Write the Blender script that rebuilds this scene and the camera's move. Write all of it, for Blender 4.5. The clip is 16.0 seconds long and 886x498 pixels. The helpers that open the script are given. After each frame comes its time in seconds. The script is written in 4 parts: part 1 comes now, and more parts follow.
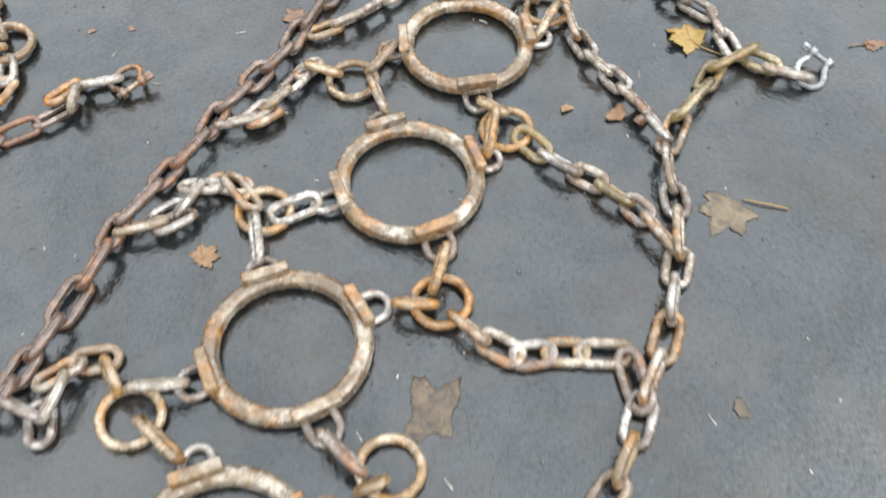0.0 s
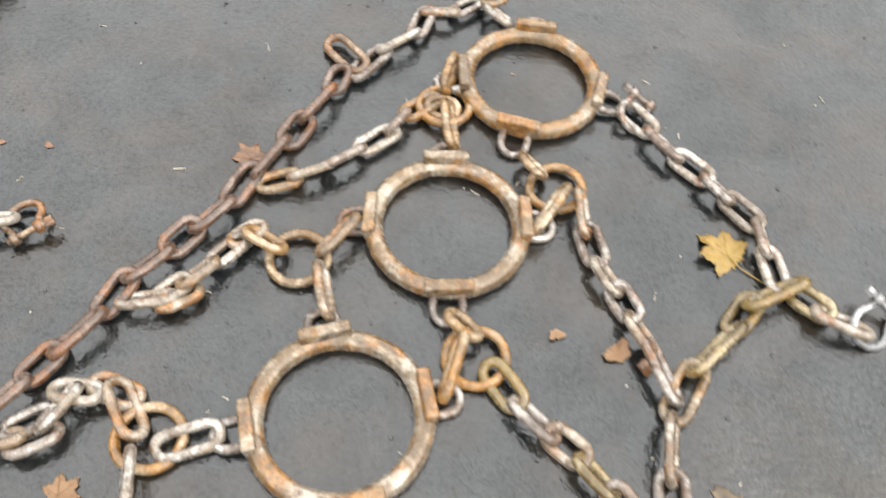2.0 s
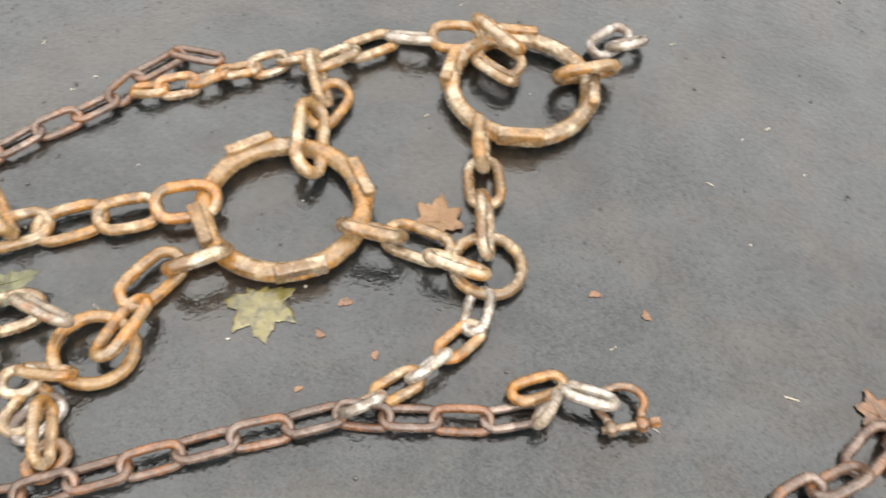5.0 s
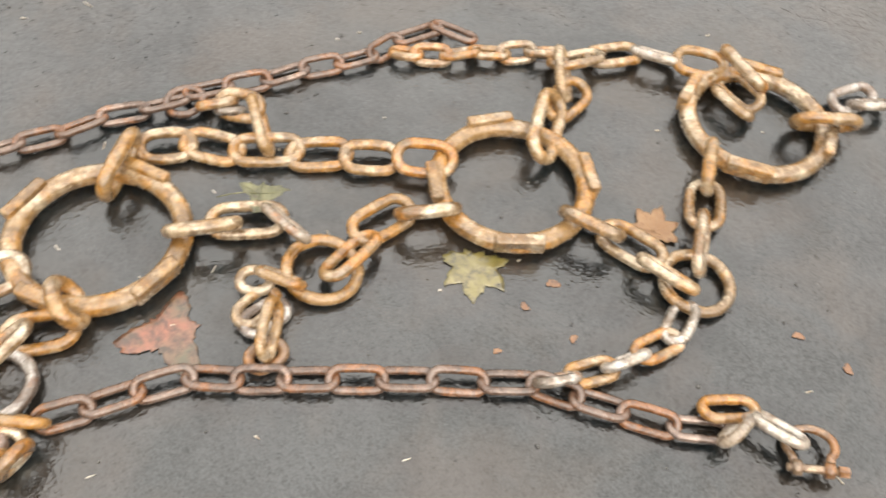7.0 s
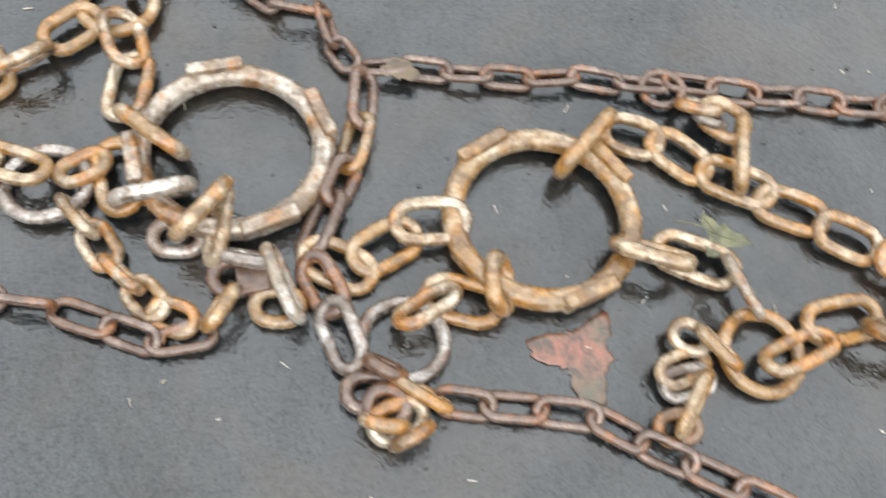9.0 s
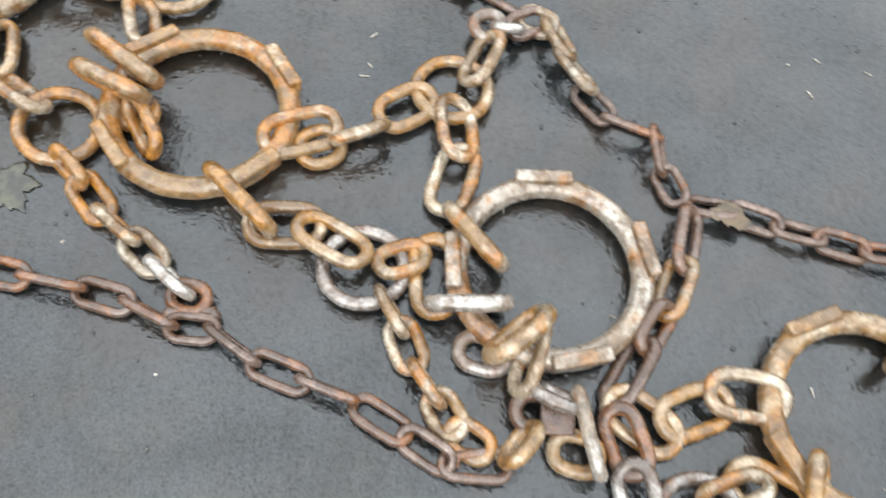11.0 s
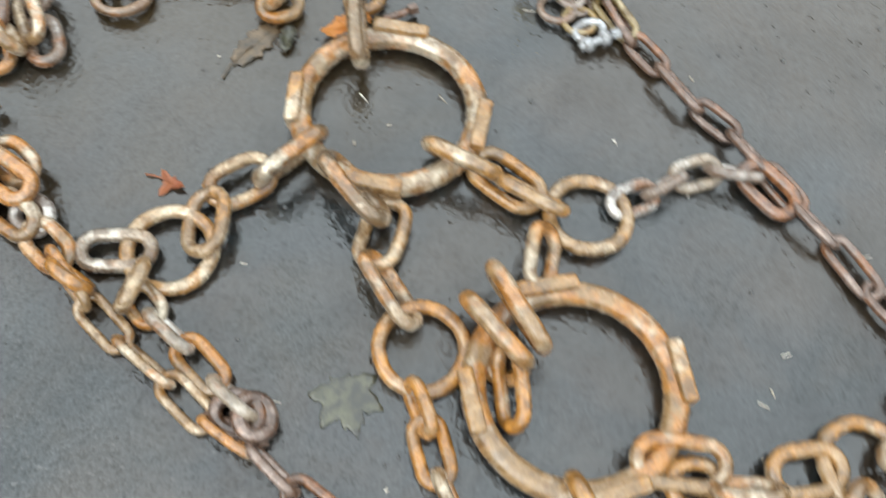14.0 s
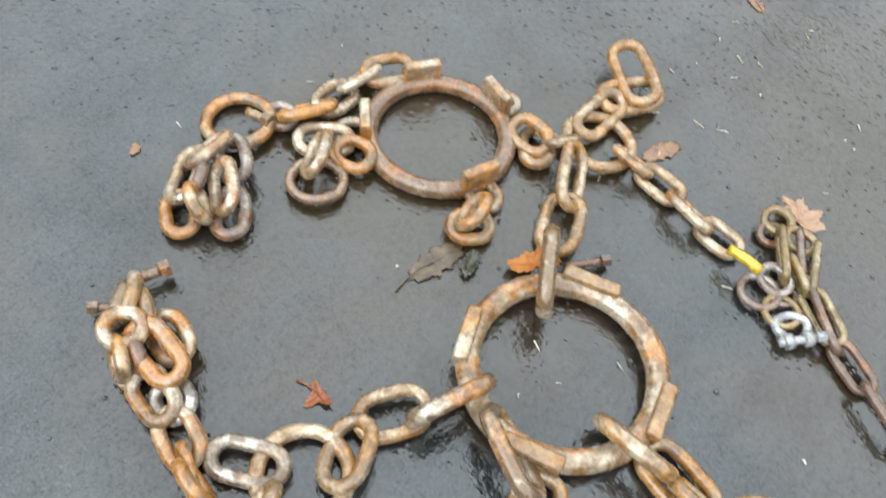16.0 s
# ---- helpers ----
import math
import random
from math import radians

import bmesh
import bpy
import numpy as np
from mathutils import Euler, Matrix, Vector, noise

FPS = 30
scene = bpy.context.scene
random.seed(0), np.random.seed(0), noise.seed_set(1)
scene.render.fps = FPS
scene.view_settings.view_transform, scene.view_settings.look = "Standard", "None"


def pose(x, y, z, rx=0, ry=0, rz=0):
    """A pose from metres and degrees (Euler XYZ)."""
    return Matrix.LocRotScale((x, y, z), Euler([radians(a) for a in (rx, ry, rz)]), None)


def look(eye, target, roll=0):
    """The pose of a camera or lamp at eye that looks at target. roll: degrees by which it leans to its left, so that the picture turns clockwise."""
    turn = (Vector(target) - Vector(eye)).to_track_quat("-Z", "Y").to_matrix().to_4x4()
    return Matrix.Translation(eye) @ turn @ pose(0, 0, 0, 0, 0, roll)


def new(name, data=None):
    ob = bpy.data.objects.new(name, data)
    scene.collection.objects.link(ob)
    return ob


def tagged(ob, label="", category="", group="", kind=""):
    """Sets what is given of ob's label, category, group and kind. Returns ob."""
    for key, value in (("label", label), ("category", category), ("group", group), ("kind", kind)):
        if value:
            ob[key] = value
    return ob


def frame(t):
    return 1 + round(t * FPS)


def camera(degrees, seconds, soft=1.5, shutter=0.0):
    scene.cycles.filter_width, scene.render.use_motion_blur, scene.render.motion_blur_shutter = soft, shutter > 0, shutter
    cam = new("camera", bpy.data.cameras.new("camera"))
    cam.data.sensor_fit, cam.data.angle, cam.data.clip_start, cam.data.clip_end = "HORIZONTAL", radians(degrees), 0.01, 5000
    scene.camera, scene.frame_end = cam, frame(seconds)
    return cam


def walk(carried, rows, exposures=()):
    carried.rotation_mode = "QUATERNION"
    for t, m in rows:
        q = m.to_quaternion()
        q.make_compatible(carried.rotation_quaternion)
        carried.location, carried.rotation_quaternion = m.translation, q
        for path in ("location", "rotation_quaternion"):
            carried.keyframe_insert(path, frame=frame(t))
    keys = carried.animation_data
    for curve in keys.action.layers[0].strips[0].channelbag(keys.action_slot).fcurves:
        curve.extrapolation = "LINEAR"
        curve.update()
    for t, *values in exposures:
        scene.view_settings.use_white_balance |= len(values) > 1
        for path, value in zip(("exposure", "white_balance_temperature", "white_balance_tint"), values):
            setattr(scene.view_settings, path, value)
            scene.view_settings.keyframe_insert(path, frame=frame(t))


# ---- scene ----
cam = camera(56.2, 16.0, soft=1.6, shutter=0.6)
# seconds, eye x, y, z, yaw, pitch, roll
ROWS = [
    (0.0, 0.0038, -0.0268, 1.0444, 5.12, -56.36, -0.59),
    (0.5, 0.0467, 0.1476, 1.0262, 7.49, -57.37, 0.59),
    (1.0, 0.1062, 0.3077, 1.0193, 11.13, -57.52, -0.00),
    (1.5, 0.1023, 0.3808, 1.0065, 11.07, -57.14, -1.33),
    (1.8, 0.0800, 0.3960, 0.9920, 11.79, -56.29, -2.28),
    (2.0, 0.0369, 0.4303, 1.0018, 12.80, -57.52, -3.59),
    (2.5, -0.1075, 0.4605, 0.9888, 13.42, -56.70, -5.94),
    (2.7, -0.1370, 0.4860, 0.9860, 13.99, -57.44, -4.71),
    (3.0, -0.2172, 0.4892, 0.9895, 13.81, -57.16, -4.24),
    (3.5, -0.4194, 0.4620, 0.9694, 16.68, -56.53, -7.65),
    (4.0, -0.5172, 0.4567, 0.9512, 22.46, -57.34, -7.43),
    (4.5, -0.5694, 0.4782, 0.9333, 30.28, -56.61, -5.23),
    (7.0, -0.6353, 0.3219, 0.9174, 52.15, -54.74, -4.55),
    (7.5, -0.7121, 0.2865, 0.8917, 59.54, -58.09, -3.72),
    (7.8, -0.7790, 0.3000, 0.8700, 65.89, -61.93, -0.66),
    (8.0, -0.8308, 0.2894, 0.8817, 68.89, -63.31, -1.13),
    (8.2, -0.8490, 0.2510, 0.8820, 71.57, -63.63, -2.27),
    (8.5, -0.8890, 0.2148, 0.8726, 74.22, -63.21, -2.79),
    (8.8, -0.9280, 0.1670, 0.8820, 77.04, -64.51, -3.94),
    (9.0, -0.9530, 0.1276, 0.8697, 78.77, -64.30, -5.55),
    (9.2, -0.9860, 0.0970, 0.8760, 79.57, -64.78, -5.80),
    (9.5, -0.9934, 0.0731, 0.8754, 80.77, -63.76, -4.99),
    (9.8, -1.0160, 0.0230, 0.8710, 81.47, -64.08, -5.95),
    (10.0, -1.0211, -0.0227, 0.8651, 82.90, -63.12, -6.58),
    (12.5, -1.2881, -0.1627, 0.8783, 105.27, -69.58, 0.55),
    (12.8, -1.2940, -0.2230, 0.8710, 106.67, -68.79, -0.72),
    (13.0, -1.3098, -0.2594, 0.8677, 108.27, -68.69, -2.52),
    (13.2, -1.3160, -0.2930, 0.8660, 108.80, -67.57, -2.91),
    (13.5, -1.3325, -0.3339, 0.8592, 110.34, -65.93, -3.49),
    (14.0, -1.3730, -0.4211, 0.8446, 116.97, -64.38, -4.03),
    (14.2, -1.4040, -0.4570, 0.8490, 119.49, -65.26, -4.09),
    (14.5, -1.4267, -0.4829, 0.8445, 122.83, -64.90, -3.55),
    (14.8, -1.4570, -0.5190, 0.8500, 125.41, -65.01, -4.13),
    (15.0, -1.4376, -0.5278, 0.8331, 126.71, -62.10, -4.67),
    (15.5, -1.4603, -0.5831, 0.8446, 129.70, -59.96, -5.74),
    (16.0, -1.4447, -0.5889, 0.8320, 131.46, -56.21, -5.91),
]
EXPOSURES = [(0.0, 0.94, 6300, 8), (0.5, 0.94, 6300, 8), (1.0, 0.97, 6800, 11), (4.5, 1.00, 7000, 11), (7.0, 1.03, 7400, 13), (7.5, 0.98, 7200, 12), (8.0, 0.92, 6800, 10.5), (9.0, 0.88, 6500, 9), (12.5, 0.86, 6300, 7), (14.5, 0.82, 6300, 4), (16.0, 0.92, 6200, 5)]
walk(cam, [(t, pose(x, y, z, 90 + pitch, roll, yaw)) for t, x, y, z, yaw, pitch, roll in ROWS], EXPOSURES)

# ---- overcast daylight ----
world = bpy.data.worlds.new("overcast_sky")
scene.world = world
world.use_nodes = True
wn = world.node_tree
wn.nodes.clear()
w_out = wn.nodes.new("ShaderNodeOutputWorld")
w_bg = wn.nodes.new("ShaderNodeBackground")
w_sky = wn.nodes.new("ShaderNodeTexSky")
w_sky.sky_type = "NISHITA"
w_sky.sun_disc = False
w_sky.sun_elevation = radians(47)
w_sky.sun_rotation = radians(103)
w_sky.air_density = 1.0
w_sky.dust_density = 6.0
w_sky.ozone_density = 1.0
w_grey = wn.nodes.new("ShaderNodeHueSaturation")
w_grey.inputs["Saturation"].default_value = 0.25
w_cloud = wn.nodes.new("ShaderNodeMix")
w_cloud.data_type = "RGBA"
w_cloud.inputs[0].default_value = 0.92
w_cloud.inputs[7].default_value = (7.75, 8.1, 8.4, 1)
w_bg.inputs["Strength"].default_value = 0.15
wn.links.new(w_sky.outputs[0], w_grey.inputs["Color"])
wn.links.new(w_grey.outputs[0], w_cloud.inputs[6])
wn.links.new(w_cloud.outputs[2], w_bg.inputs["Color"])
wn.links.new(w_bg.outputs[0], w_out.inputs["Surface"])

sun_data = bpy.data.lights.new("cloud_veiled_sun", "SUN")
sun_data.energy = 0.5
sun_data.angle = radians(60)
sun_data.color = (1.0, 0.97, 0.93)
sun = new("cloud_veiled_sun", sun_data)
sun.matrix_world = look((3.4, -0.8, 3.7), (0, 0, 0))


# ---- materials ----
def ramp(nt, source, stops):
    node = nt.nodes.new("ShaderNodeValToRGB")
    while len(node.color_ramp.elements) < len(stops):
        node.color_ramp.elements.new(0.5)
    for e, (at, c) in zip(node.color_ramp.elements, stops):
        e.position = at
        e.color = (*c, 1) if len(c) == 3 else c
    nt.links.new(source, node.inputs[0])
    return node.outputs[0]


def grain(nt, vec, scale, detail=4.0, rough=0.55, warp=0.0):
    node = nt.nodes.new("ShaderNodeTexNoise")
    node.inputs["Scale"].default_value = scale
    node.inputs["Detail"].default_value = detail
    node.inputs["Roughness"].default_value = rough
    node.inputs["Distortion"].default_value = warp
    if vec is not None:
        nt.links.new(vec, node.inputs["Vector"])
    return node.outputs[0]


def mix(nt, fac, a, b, blend="MIX"):
    node = nt.nodes.new("ShaderNodeMix")
    node.data_type = "RGBA"
    node.blend_type = blend
    for key, v in ((0, fac), (6, a), (7, b)):
        if isinstance(v, (int, float)):
            node.inputs[key].default_value = v
        elif isinstance(v, tuple):
            node.inputs[key].default_value = (*v, 1)
        else:
            nt.links.new(v, node.inputs[key])
    return node.outputs[2]


def maths(nt, op, a, b=0.0):
    node = nt.nodes.new("ShaderNodeMath")
    node.operation = op
    for key, v in ((0, a), (1, b)):
        if isinstance(v, (int, float)):
            node.inputs[key].default_value = v
        else:
            nt.links.new(v, node.inputs[key])
    return node.outputs[0]


def bump(nt, height, strength, distance, under=None):
    node = nt.nodes.new("ShaderNodeBump")
    node.inputs["Strength"].default_value = strength
    node.inputs["Distance"].default_value = distance
    nt.links.new(height, node.inputs["Height"])
    if under is not None:
        nt.links.new(under, node.inputs["Normal"])
    return node.outputs[0]


def material(name):
    m = bpy.data.materials.new(name)
    m.use_nodes = True
    nt = m.node_tree
    return m, nt, nt.nodes["Principled BSDF"]


def place_and_random(nt, spread=3.0):
    """World-sized coordinates, shifted by the object's random number."""
    geo = nt.nodes.new("ShaderNodeNewGeometry")
    info = nt.nodes.new("ShaderNodeObjectInfo")
    shift = nt.nodes.new("ShaderNodeVectorMath")
    shift.operation = "ADD"
    nt.links.new(geo.outputs["Position"], shift.inputs[0])
    comb = nt.nodes.new("ShaderNodeCombineXYZ")
    nt.links.new(maths(nt, "MULTIPLY", info.outputs["Random"], spread), comb.inputs[2])
    nt.links.new(comb.outputs[0], shift.inputs[1])
    return shift.outputs[0], info.outputs["Random"]


def rusty_steel(name, pale, tan, orange, dark, worn, rusted):
    """Wet forged steel: pale scuffed metal, tan crust, orange bloom and dark scale."""
    m, nt, bsdf = material(name)
    vec, rnd = place_and_random(nt)
    big = grain(nt, vec, 21, 3, 0.55, 0.4)
    mid = grain(nt, vec, 60, 4, 0.55, 0.3)
    fine = grain(nt, vec, 330, 4, 0.6)
    shift = maths(nt, "MULTIPLY", maths(nt, "SUBTRACT", rnd, 0.5), 0.16)
    shade = ramp(nt, mid, [(0.30, tuple(c * 0.55 for c in tan)), (0.50, tan), (0.70, tuple(c * 1.25 for c in tan))])
    drift = maths(nt, "ADD", maths(nt, "ADD", maths(nt, "MULTIPLY", big, 0.72), maths(nt, "MULTIPLY", mid, 0.28)), shift)
    bare = ramp(nt, drift, [(worn - 0.06, (0, 0, 0)), (worn + 0.12, (0.92, 0.92, 0.92))])
    col = mix(nt, bare, shade, pale)
    rust = maths(nt, "ADD", maths(nt, "MULTIPLY", grain(nt, vec, 18, 3, 0.55, 0.5), 0.68), maths(nt, "MULTIPLY", grain(nt, vec, 48, 4, 0.6, 0.4), 0.32))
    bloom = ramp(nt, maths(nt, "SUBTRACT", rust, maths(nt, "MULTIPLY", shift, 0.3)), [(rusted - 0.02, (0, 0, 0)), (rusted + 0.06, (0.9, 0.9, 0.9))])
    ember = ramp(nt, grain(nt, vec, 60, 4, 0.55, 0.3), [(0.36, tuple(c * 0.42 for c in orange)), (0.50, orange), (0.66, (orange[0] * 1.25, orange[1] * 1.4, orange[2] * 1.8))])
    col = mix(nt, bloom, col, ember)
    scale = maths(nt, "ADD", maths(nt, "MULTIPLY", grain(nt, vec, 19, 3, 0.6, 0.4), 0.6), maths(nt, "MULTIPLY", grain(nt, vec, 75, 4, 0.6, 0.3), 0.4))
    crust = tuple(0.40 * c + 0.60 * d for c, d in zip(tan, dark))
    col = mix(nt, ramp(nt, maths(nt, "ADD", scale, shift), [(0.52, (0, 0, 0)), (0.61, (0.82, 0.82, 0.82))]), col, crust)
    freckle = maths(nt, "ADD", maths(nt, "MULTIPLY", grain(nt, vec, 150, 4, 0.6, 0.3), 0.7), maths(nt, "MULTIPLY", rust, 0.3))
    col = mix(nt, ramp(nt, freckle, [(0.50, (0, 0, 0)), (0.60, (0.40, 0.40, 0.40))]), col, tuple(c * 0.50 for c in orange))
    pits = ramp(nt, fine, [(0.34, (0.35, 0.30, 0.26)), (0.50, (1, 1, 1)), (0.68, (1.3, 1.3, 1.3))])
    col = mix(nt, 0.38, col, pits, "MULTIPLY")
    nt.links.new(col, bsdf.inputs["Base Color"])
    nt.links.new(maths(nt, "MULTIPLY", maths(nt, "MULTIPLY", bare, maths(nt, "SUBTRACT", 1.0, bloom)), 0.6), bsdf.inputs["Metallic"])
    nt.links.new(ramp(nt, mid, [(0.35, (0.14, 0.14, 0.14)), (0.65, (0.34, 0.34, 0.34))]), bsdf.inputs["Roughness"])
    bsdf.inputs["Specular IOR Level"].default_value = 0.9
    nt.links.new(ramp(nt, big, [(0.40, (0.15, 0.15, 0.15)), (0.60, (0.8, 0.8, 0.8))]), bsdf.inputs["Coat Weight"])
    bsdf.inputs["Coat Roughness"].default_value = 0.10
    bsdf.inputs["Coat IOR"].default_value = 1.5
    n1 = bump(nt, mid, 0.50, 0.0020)
    nt.links.new(bump(nt, fine, 0.45, 0.0009, n1), bsdf.inputs["Normal"])
    return m


STEEL = {
    "r": rusty_steel("ochre_rusted_steel", (0.68, 0.570, 0.415), (0.315, 0.188, 0.080), (0.390, 0.174, 0.032), (0.050, 0.024, 0.011), 0.535, 0.505),
    "p": rusty_steel("pale_crusted_steel", (0.620, 0.560, 0.475), (0.255, 0.175, 0.105), (0.370, 0.155, 0.034), (0.050, 0.027, 0.016), 0.510, 0.540),
    "t": rusty_steel("cream_rusted_steel", (0.690, 0.605, 0.470), (0.290, 0.178, 0.080), (0.425, 0.168, 0.027), (0.050, 0.026, 0.013), 0.515, 0.500),
    "n": rusty_steel("brown_rusted_steel", (0.460, 0.340, 0.230), (0.200, 0.115, 0.060), (0.310, 0.122, 0.028), (0.038, 0.020, 0.011), 0.550, 0.515),
    "g": rusty_steel("grey_scuffed_steel", (0.610, 0.575, 0.530), (0.210, 0.152, 0.114), (0.260, 0.105, 0.034), (0.040, 0.023, 0.016), 0.500, 0.575),
    "d": rusty_steel("dark_brown_steel", (0.320, 0.240, 0.198), (0.138, 0.078, 0.050), (0.250, 0.094, 0.028), (0.024, 0.013, 0.009), 0.550, 0.545),
    "y": rusty_steel("olive_yellowed_steel", (0.500, 0.415, 0.262), (0.240, 0.164, 0.056), (0.310, 0.150, 0.024), (0.040, 0.024, 0.012), 0.545, 0.580),
    "o": rusty_steel("orange_rusted_steel", (0.600, 0.475, 0.315), (0.310, 0.160, 0.056), (0.440, 0.182, 0.026), (0.055, 0.024, 0.010), 0.525, 0.490),
    "c": rusty_steel("brown_grey_steel", (0.570, 0.505, 0.410), (0.265, 0.172, 0.085), (0.360, 0.158, 0.034), (0.048, 0.027, 0.015), 0.522, 0.525),
    "s": rusty_steel("white_scuffed_steel", (0.660, 0.625, 0.570), (0.320, 0.254, 0.186), (0.310, 0.130, 0.040), (0.055, 0.034, 0.023), 0.470, 0.590),
    "w": rusty_steel("yellow_painted_steel", (0.780, 0.559, 0.026), (0.65, 0.426, 0.017), (0.378, 0.205, 0.032), (0.1, 0.07, 0.03), 0.5, 0.66),
    "z": rusty_steel("bright_zinc_steel", (0.58, 0.59, 0.60), (0.291, 0.291, 0.297), (0.259, 0.184, 0.119), (0.04, 0.036, 0.032), 0.45, 0.7),
}


def grains(nt, vec, scale, size, share):
    """Single stones standing out of a smooth film: low domes, of which only a share is proud."""
    cells = nt.nodes.new("ShaderNodeTexVoronoi")
    cells.inputs["Scale"].default_value = scale
    nt.links.new(vec, cells.inputs["Vector"])
    dome = ramp(nt, cells.outputs["Distance"], [(0.0, (1, 1, 1)), (size * 0.5, (0.7, 0.7, 0.7)), (size, (0, 0, 0))])
    proud = ramp(nt, cells.outputs["Color"], [(share, (0, 0, 0)), (0.85, (1, 1, 1))])
    return maths(nt, "MULTIPLY", dome, proud)


def ragged_patch(nt, vec, x, y, inner, outer, wisps):
    """One ragged patch around a place on the ground."""
    far = nt.nodes.new("ShaderNodeVectorMath")
    far.operation = "DISTANCE"
    far.inputs[1].default_value = (x, y, 0)
    nt.links.new(vec, far.inputs[0])
    d = maths(nt, "ADD", far.outputs["Value"], maths(nt, "MULTIPLY", maths(nt, "SUBTRACT", wisps, 0.5), 1.8))
    return ramp(nt, d, [(inner, (1, 1, 1)), (outer, (0, 0, 0))])


def wet_asphalt():
    """Rain-wet asphalt: dark binder and grit under a glossy water film of uneven thickness."""
    m, nt, bsdf = material("wet_asphalt")
    geo = nt.nodes.new("ShaderNodeNewGeometry")
    vec = geo.outputs["Position"]
    patch = grain(nt, vec, 1.7, 6, 0.62, 0.6)
    mid = grain(nt, vec, 14, 6, 0.62, 0.3)
    fine = grain(nt, vec, 300, 3, 0.6)
    base = ramp(nt, patch, [(0.32, (0.0074, 0.0104, 0.0118)), (0.68, (0.0158, 0.0190, 0.0200))])
    base = mix(nt, 1.0, base, ramp(nt, mid, [(0.32, (0.65, 0.65, 0.65)), (0.68, (1.3, 1.3, 1.3))]), "MULTIPLY")
    speck = ramp(nt, fine, [(0.36, (0.4, 0.4, 0.4)), (0.50, (1.0, 1.0, 1.0)), (0.70, (2.2, 2.2, 2.1))])
    col = mix(nt, 1.0, base, speck, "MULTIPLY")
    # rust tint, strengthened to paint in brown clouds of reflected surroundings
    rusty_reflection = ramp(nt, grain(nt, vec, 5.5, 5, 0.6, 0.4), [(0.46, (0, 0, 0)), (0.62, (0.62, 0.62, 0.62))])
    col = mix(nt, rusty_reflection, col, (0.036, 0.025, 0.016))
    # one brown patch on the far side of the yard
    col = mix(nt, ragged_patch(nt, vec, -2.62, -0.42, 0.30, 0.75, patch), col, (0.032, 0.021, 0.010))
    # olive-brown reflection around the end ring, put into the ground colour
    col = mix(nt, ragged_patch(nt, vec, -2.02, -0.98, 0.14, 0.52, patch), col, (0.034, 0.024, 0.012))
    nt.links.new(col, bsdf.inputs["Base Color"])
    film = maths(nt, "ADD", maths(nt, "MULTIPLY", patch, 0.55), maths(nt, "MULTIPLY", mid, 0.45))
    nt.links.new(ramp(nt, film, [(0.40, (0.045, 0.045, 0.045)), (0.60, (0.085, 0.085, 0.085))]), bsdf.inputs["Roughness"])
    grit = grain(nt, vec, 115, 3, 0.6, 0.2)
    wetness = maths(nt, "ADD", maths(nt, "MULTIPLY", film, 0.3), maths(nt, "ADD", maths(nt, "MULTIPLY", grit, 0.3), maths(nt, "MULTIPLY", fine, 0.4)))
    shine = ramp(nt, wetness, [(0.40, (0.68, 0.68, 0.68)), (0.48, (0.93, 0.93, 0.93)), (0.58, (1.06, 1.06, 1.06))])
    pools = ramp(nt, grain(nt, vec, 4.2, 6, 0.65, 0.5), [(0.36, (0.84, 0.84, 0.84)), (0.54, (1, 1, 1))])
    nt.links.new(mix(nt, 1.0, shine, pools, "MULTIPLY"), bsdf.inputs["Specular IOR Level"])
    bsdf.inputs["IOR"].default_value = 1.60
    dry = ramp(nt, grain(nt, vec, 3.0, 4, 0.6, 0.3), [(0.40, (0.50, 0.50, 0.50)), (0.60, (1.1, 1.1, 1.1))])
    axes = nt.nodes.new("ShaderNodeSeparateXYZ")
    nt.links.new(vec, axes.inputs[0])
    coarse = ramp(nt, maths(nt, "MULTIPLY", axes.outputs[0], -0.3), [(0.36, (1, 1, 1)), (0.62, (1.9, 1.9, 1.9))])
    stony = maths(nt, "MULTIPLY", dry, coarse)
    n1 = bump(nt, maths(nt, "MULTIPLY", grains(nt, vec, 46, 0.30, 0.42), stony), 0.4, 0.0013)
    n1 = bump(nt, maths(nt, "MULTIPLY", grains(nt, vec, 100, 0.42, 0.32), coarse), 0.5, 0.0009, n1)
    n1 = bump(nt, maths(nt, "MULTIPLY", grit, dry), 0.62, 0.0022, n1)
    n2 = bump(nt, mid, 0.12, 0.005, n1)
    nt.links.new(bump(nt, maths(nt, "MULTIPLY", fine, stony), 0.22, 0.0008, n2), bsdf.inputs["Normal"])
    return m


ASPHALT = wet_asphalt()


def leaf_material(name, a, b, spot, gloss=0.35, wet=0.5, scale=45, silt=0.0):
    m, nt, bsdf = material(name)
    vec, rnd = place_and_random(nt)
    col = ramp(nt, grain(nt, vec, scale, 4, 0.6, 0.5), [(0.40, a), (0.60, b)])
    col = mix(nt, ramp(nt, grain(nt, vec, 110, 4, 0.6), [(0.58, (0, 0, 0)), (0.66, (0.8, 0.8, 0.8))]), col, spot)
    if silt:
        col = mix(nt, ramp(nt, grain(nt, vec, 55, 6, 0.7, 0.4), [(0.44, (0, 0, 0)), (0.60, (silt, silt, silt))]), col, (0.030, 0.028, 0.024))
    nt.links.new(col, bsdf.inputs["Base Color"])
    bsdf.inputs["Roughness"].default_value = gloss
    bsdf.inputs["Specular IOR Level"].default_value = wet
    bsdf.inputs["IOR"].default_value = 1.45 + 0.15 * wet
    nt.links.new(bump(nt, grain(nt, vec, 160, 4, 0.6), 0.3, 0.001), bsdf.inputs["Normal"])
    return m


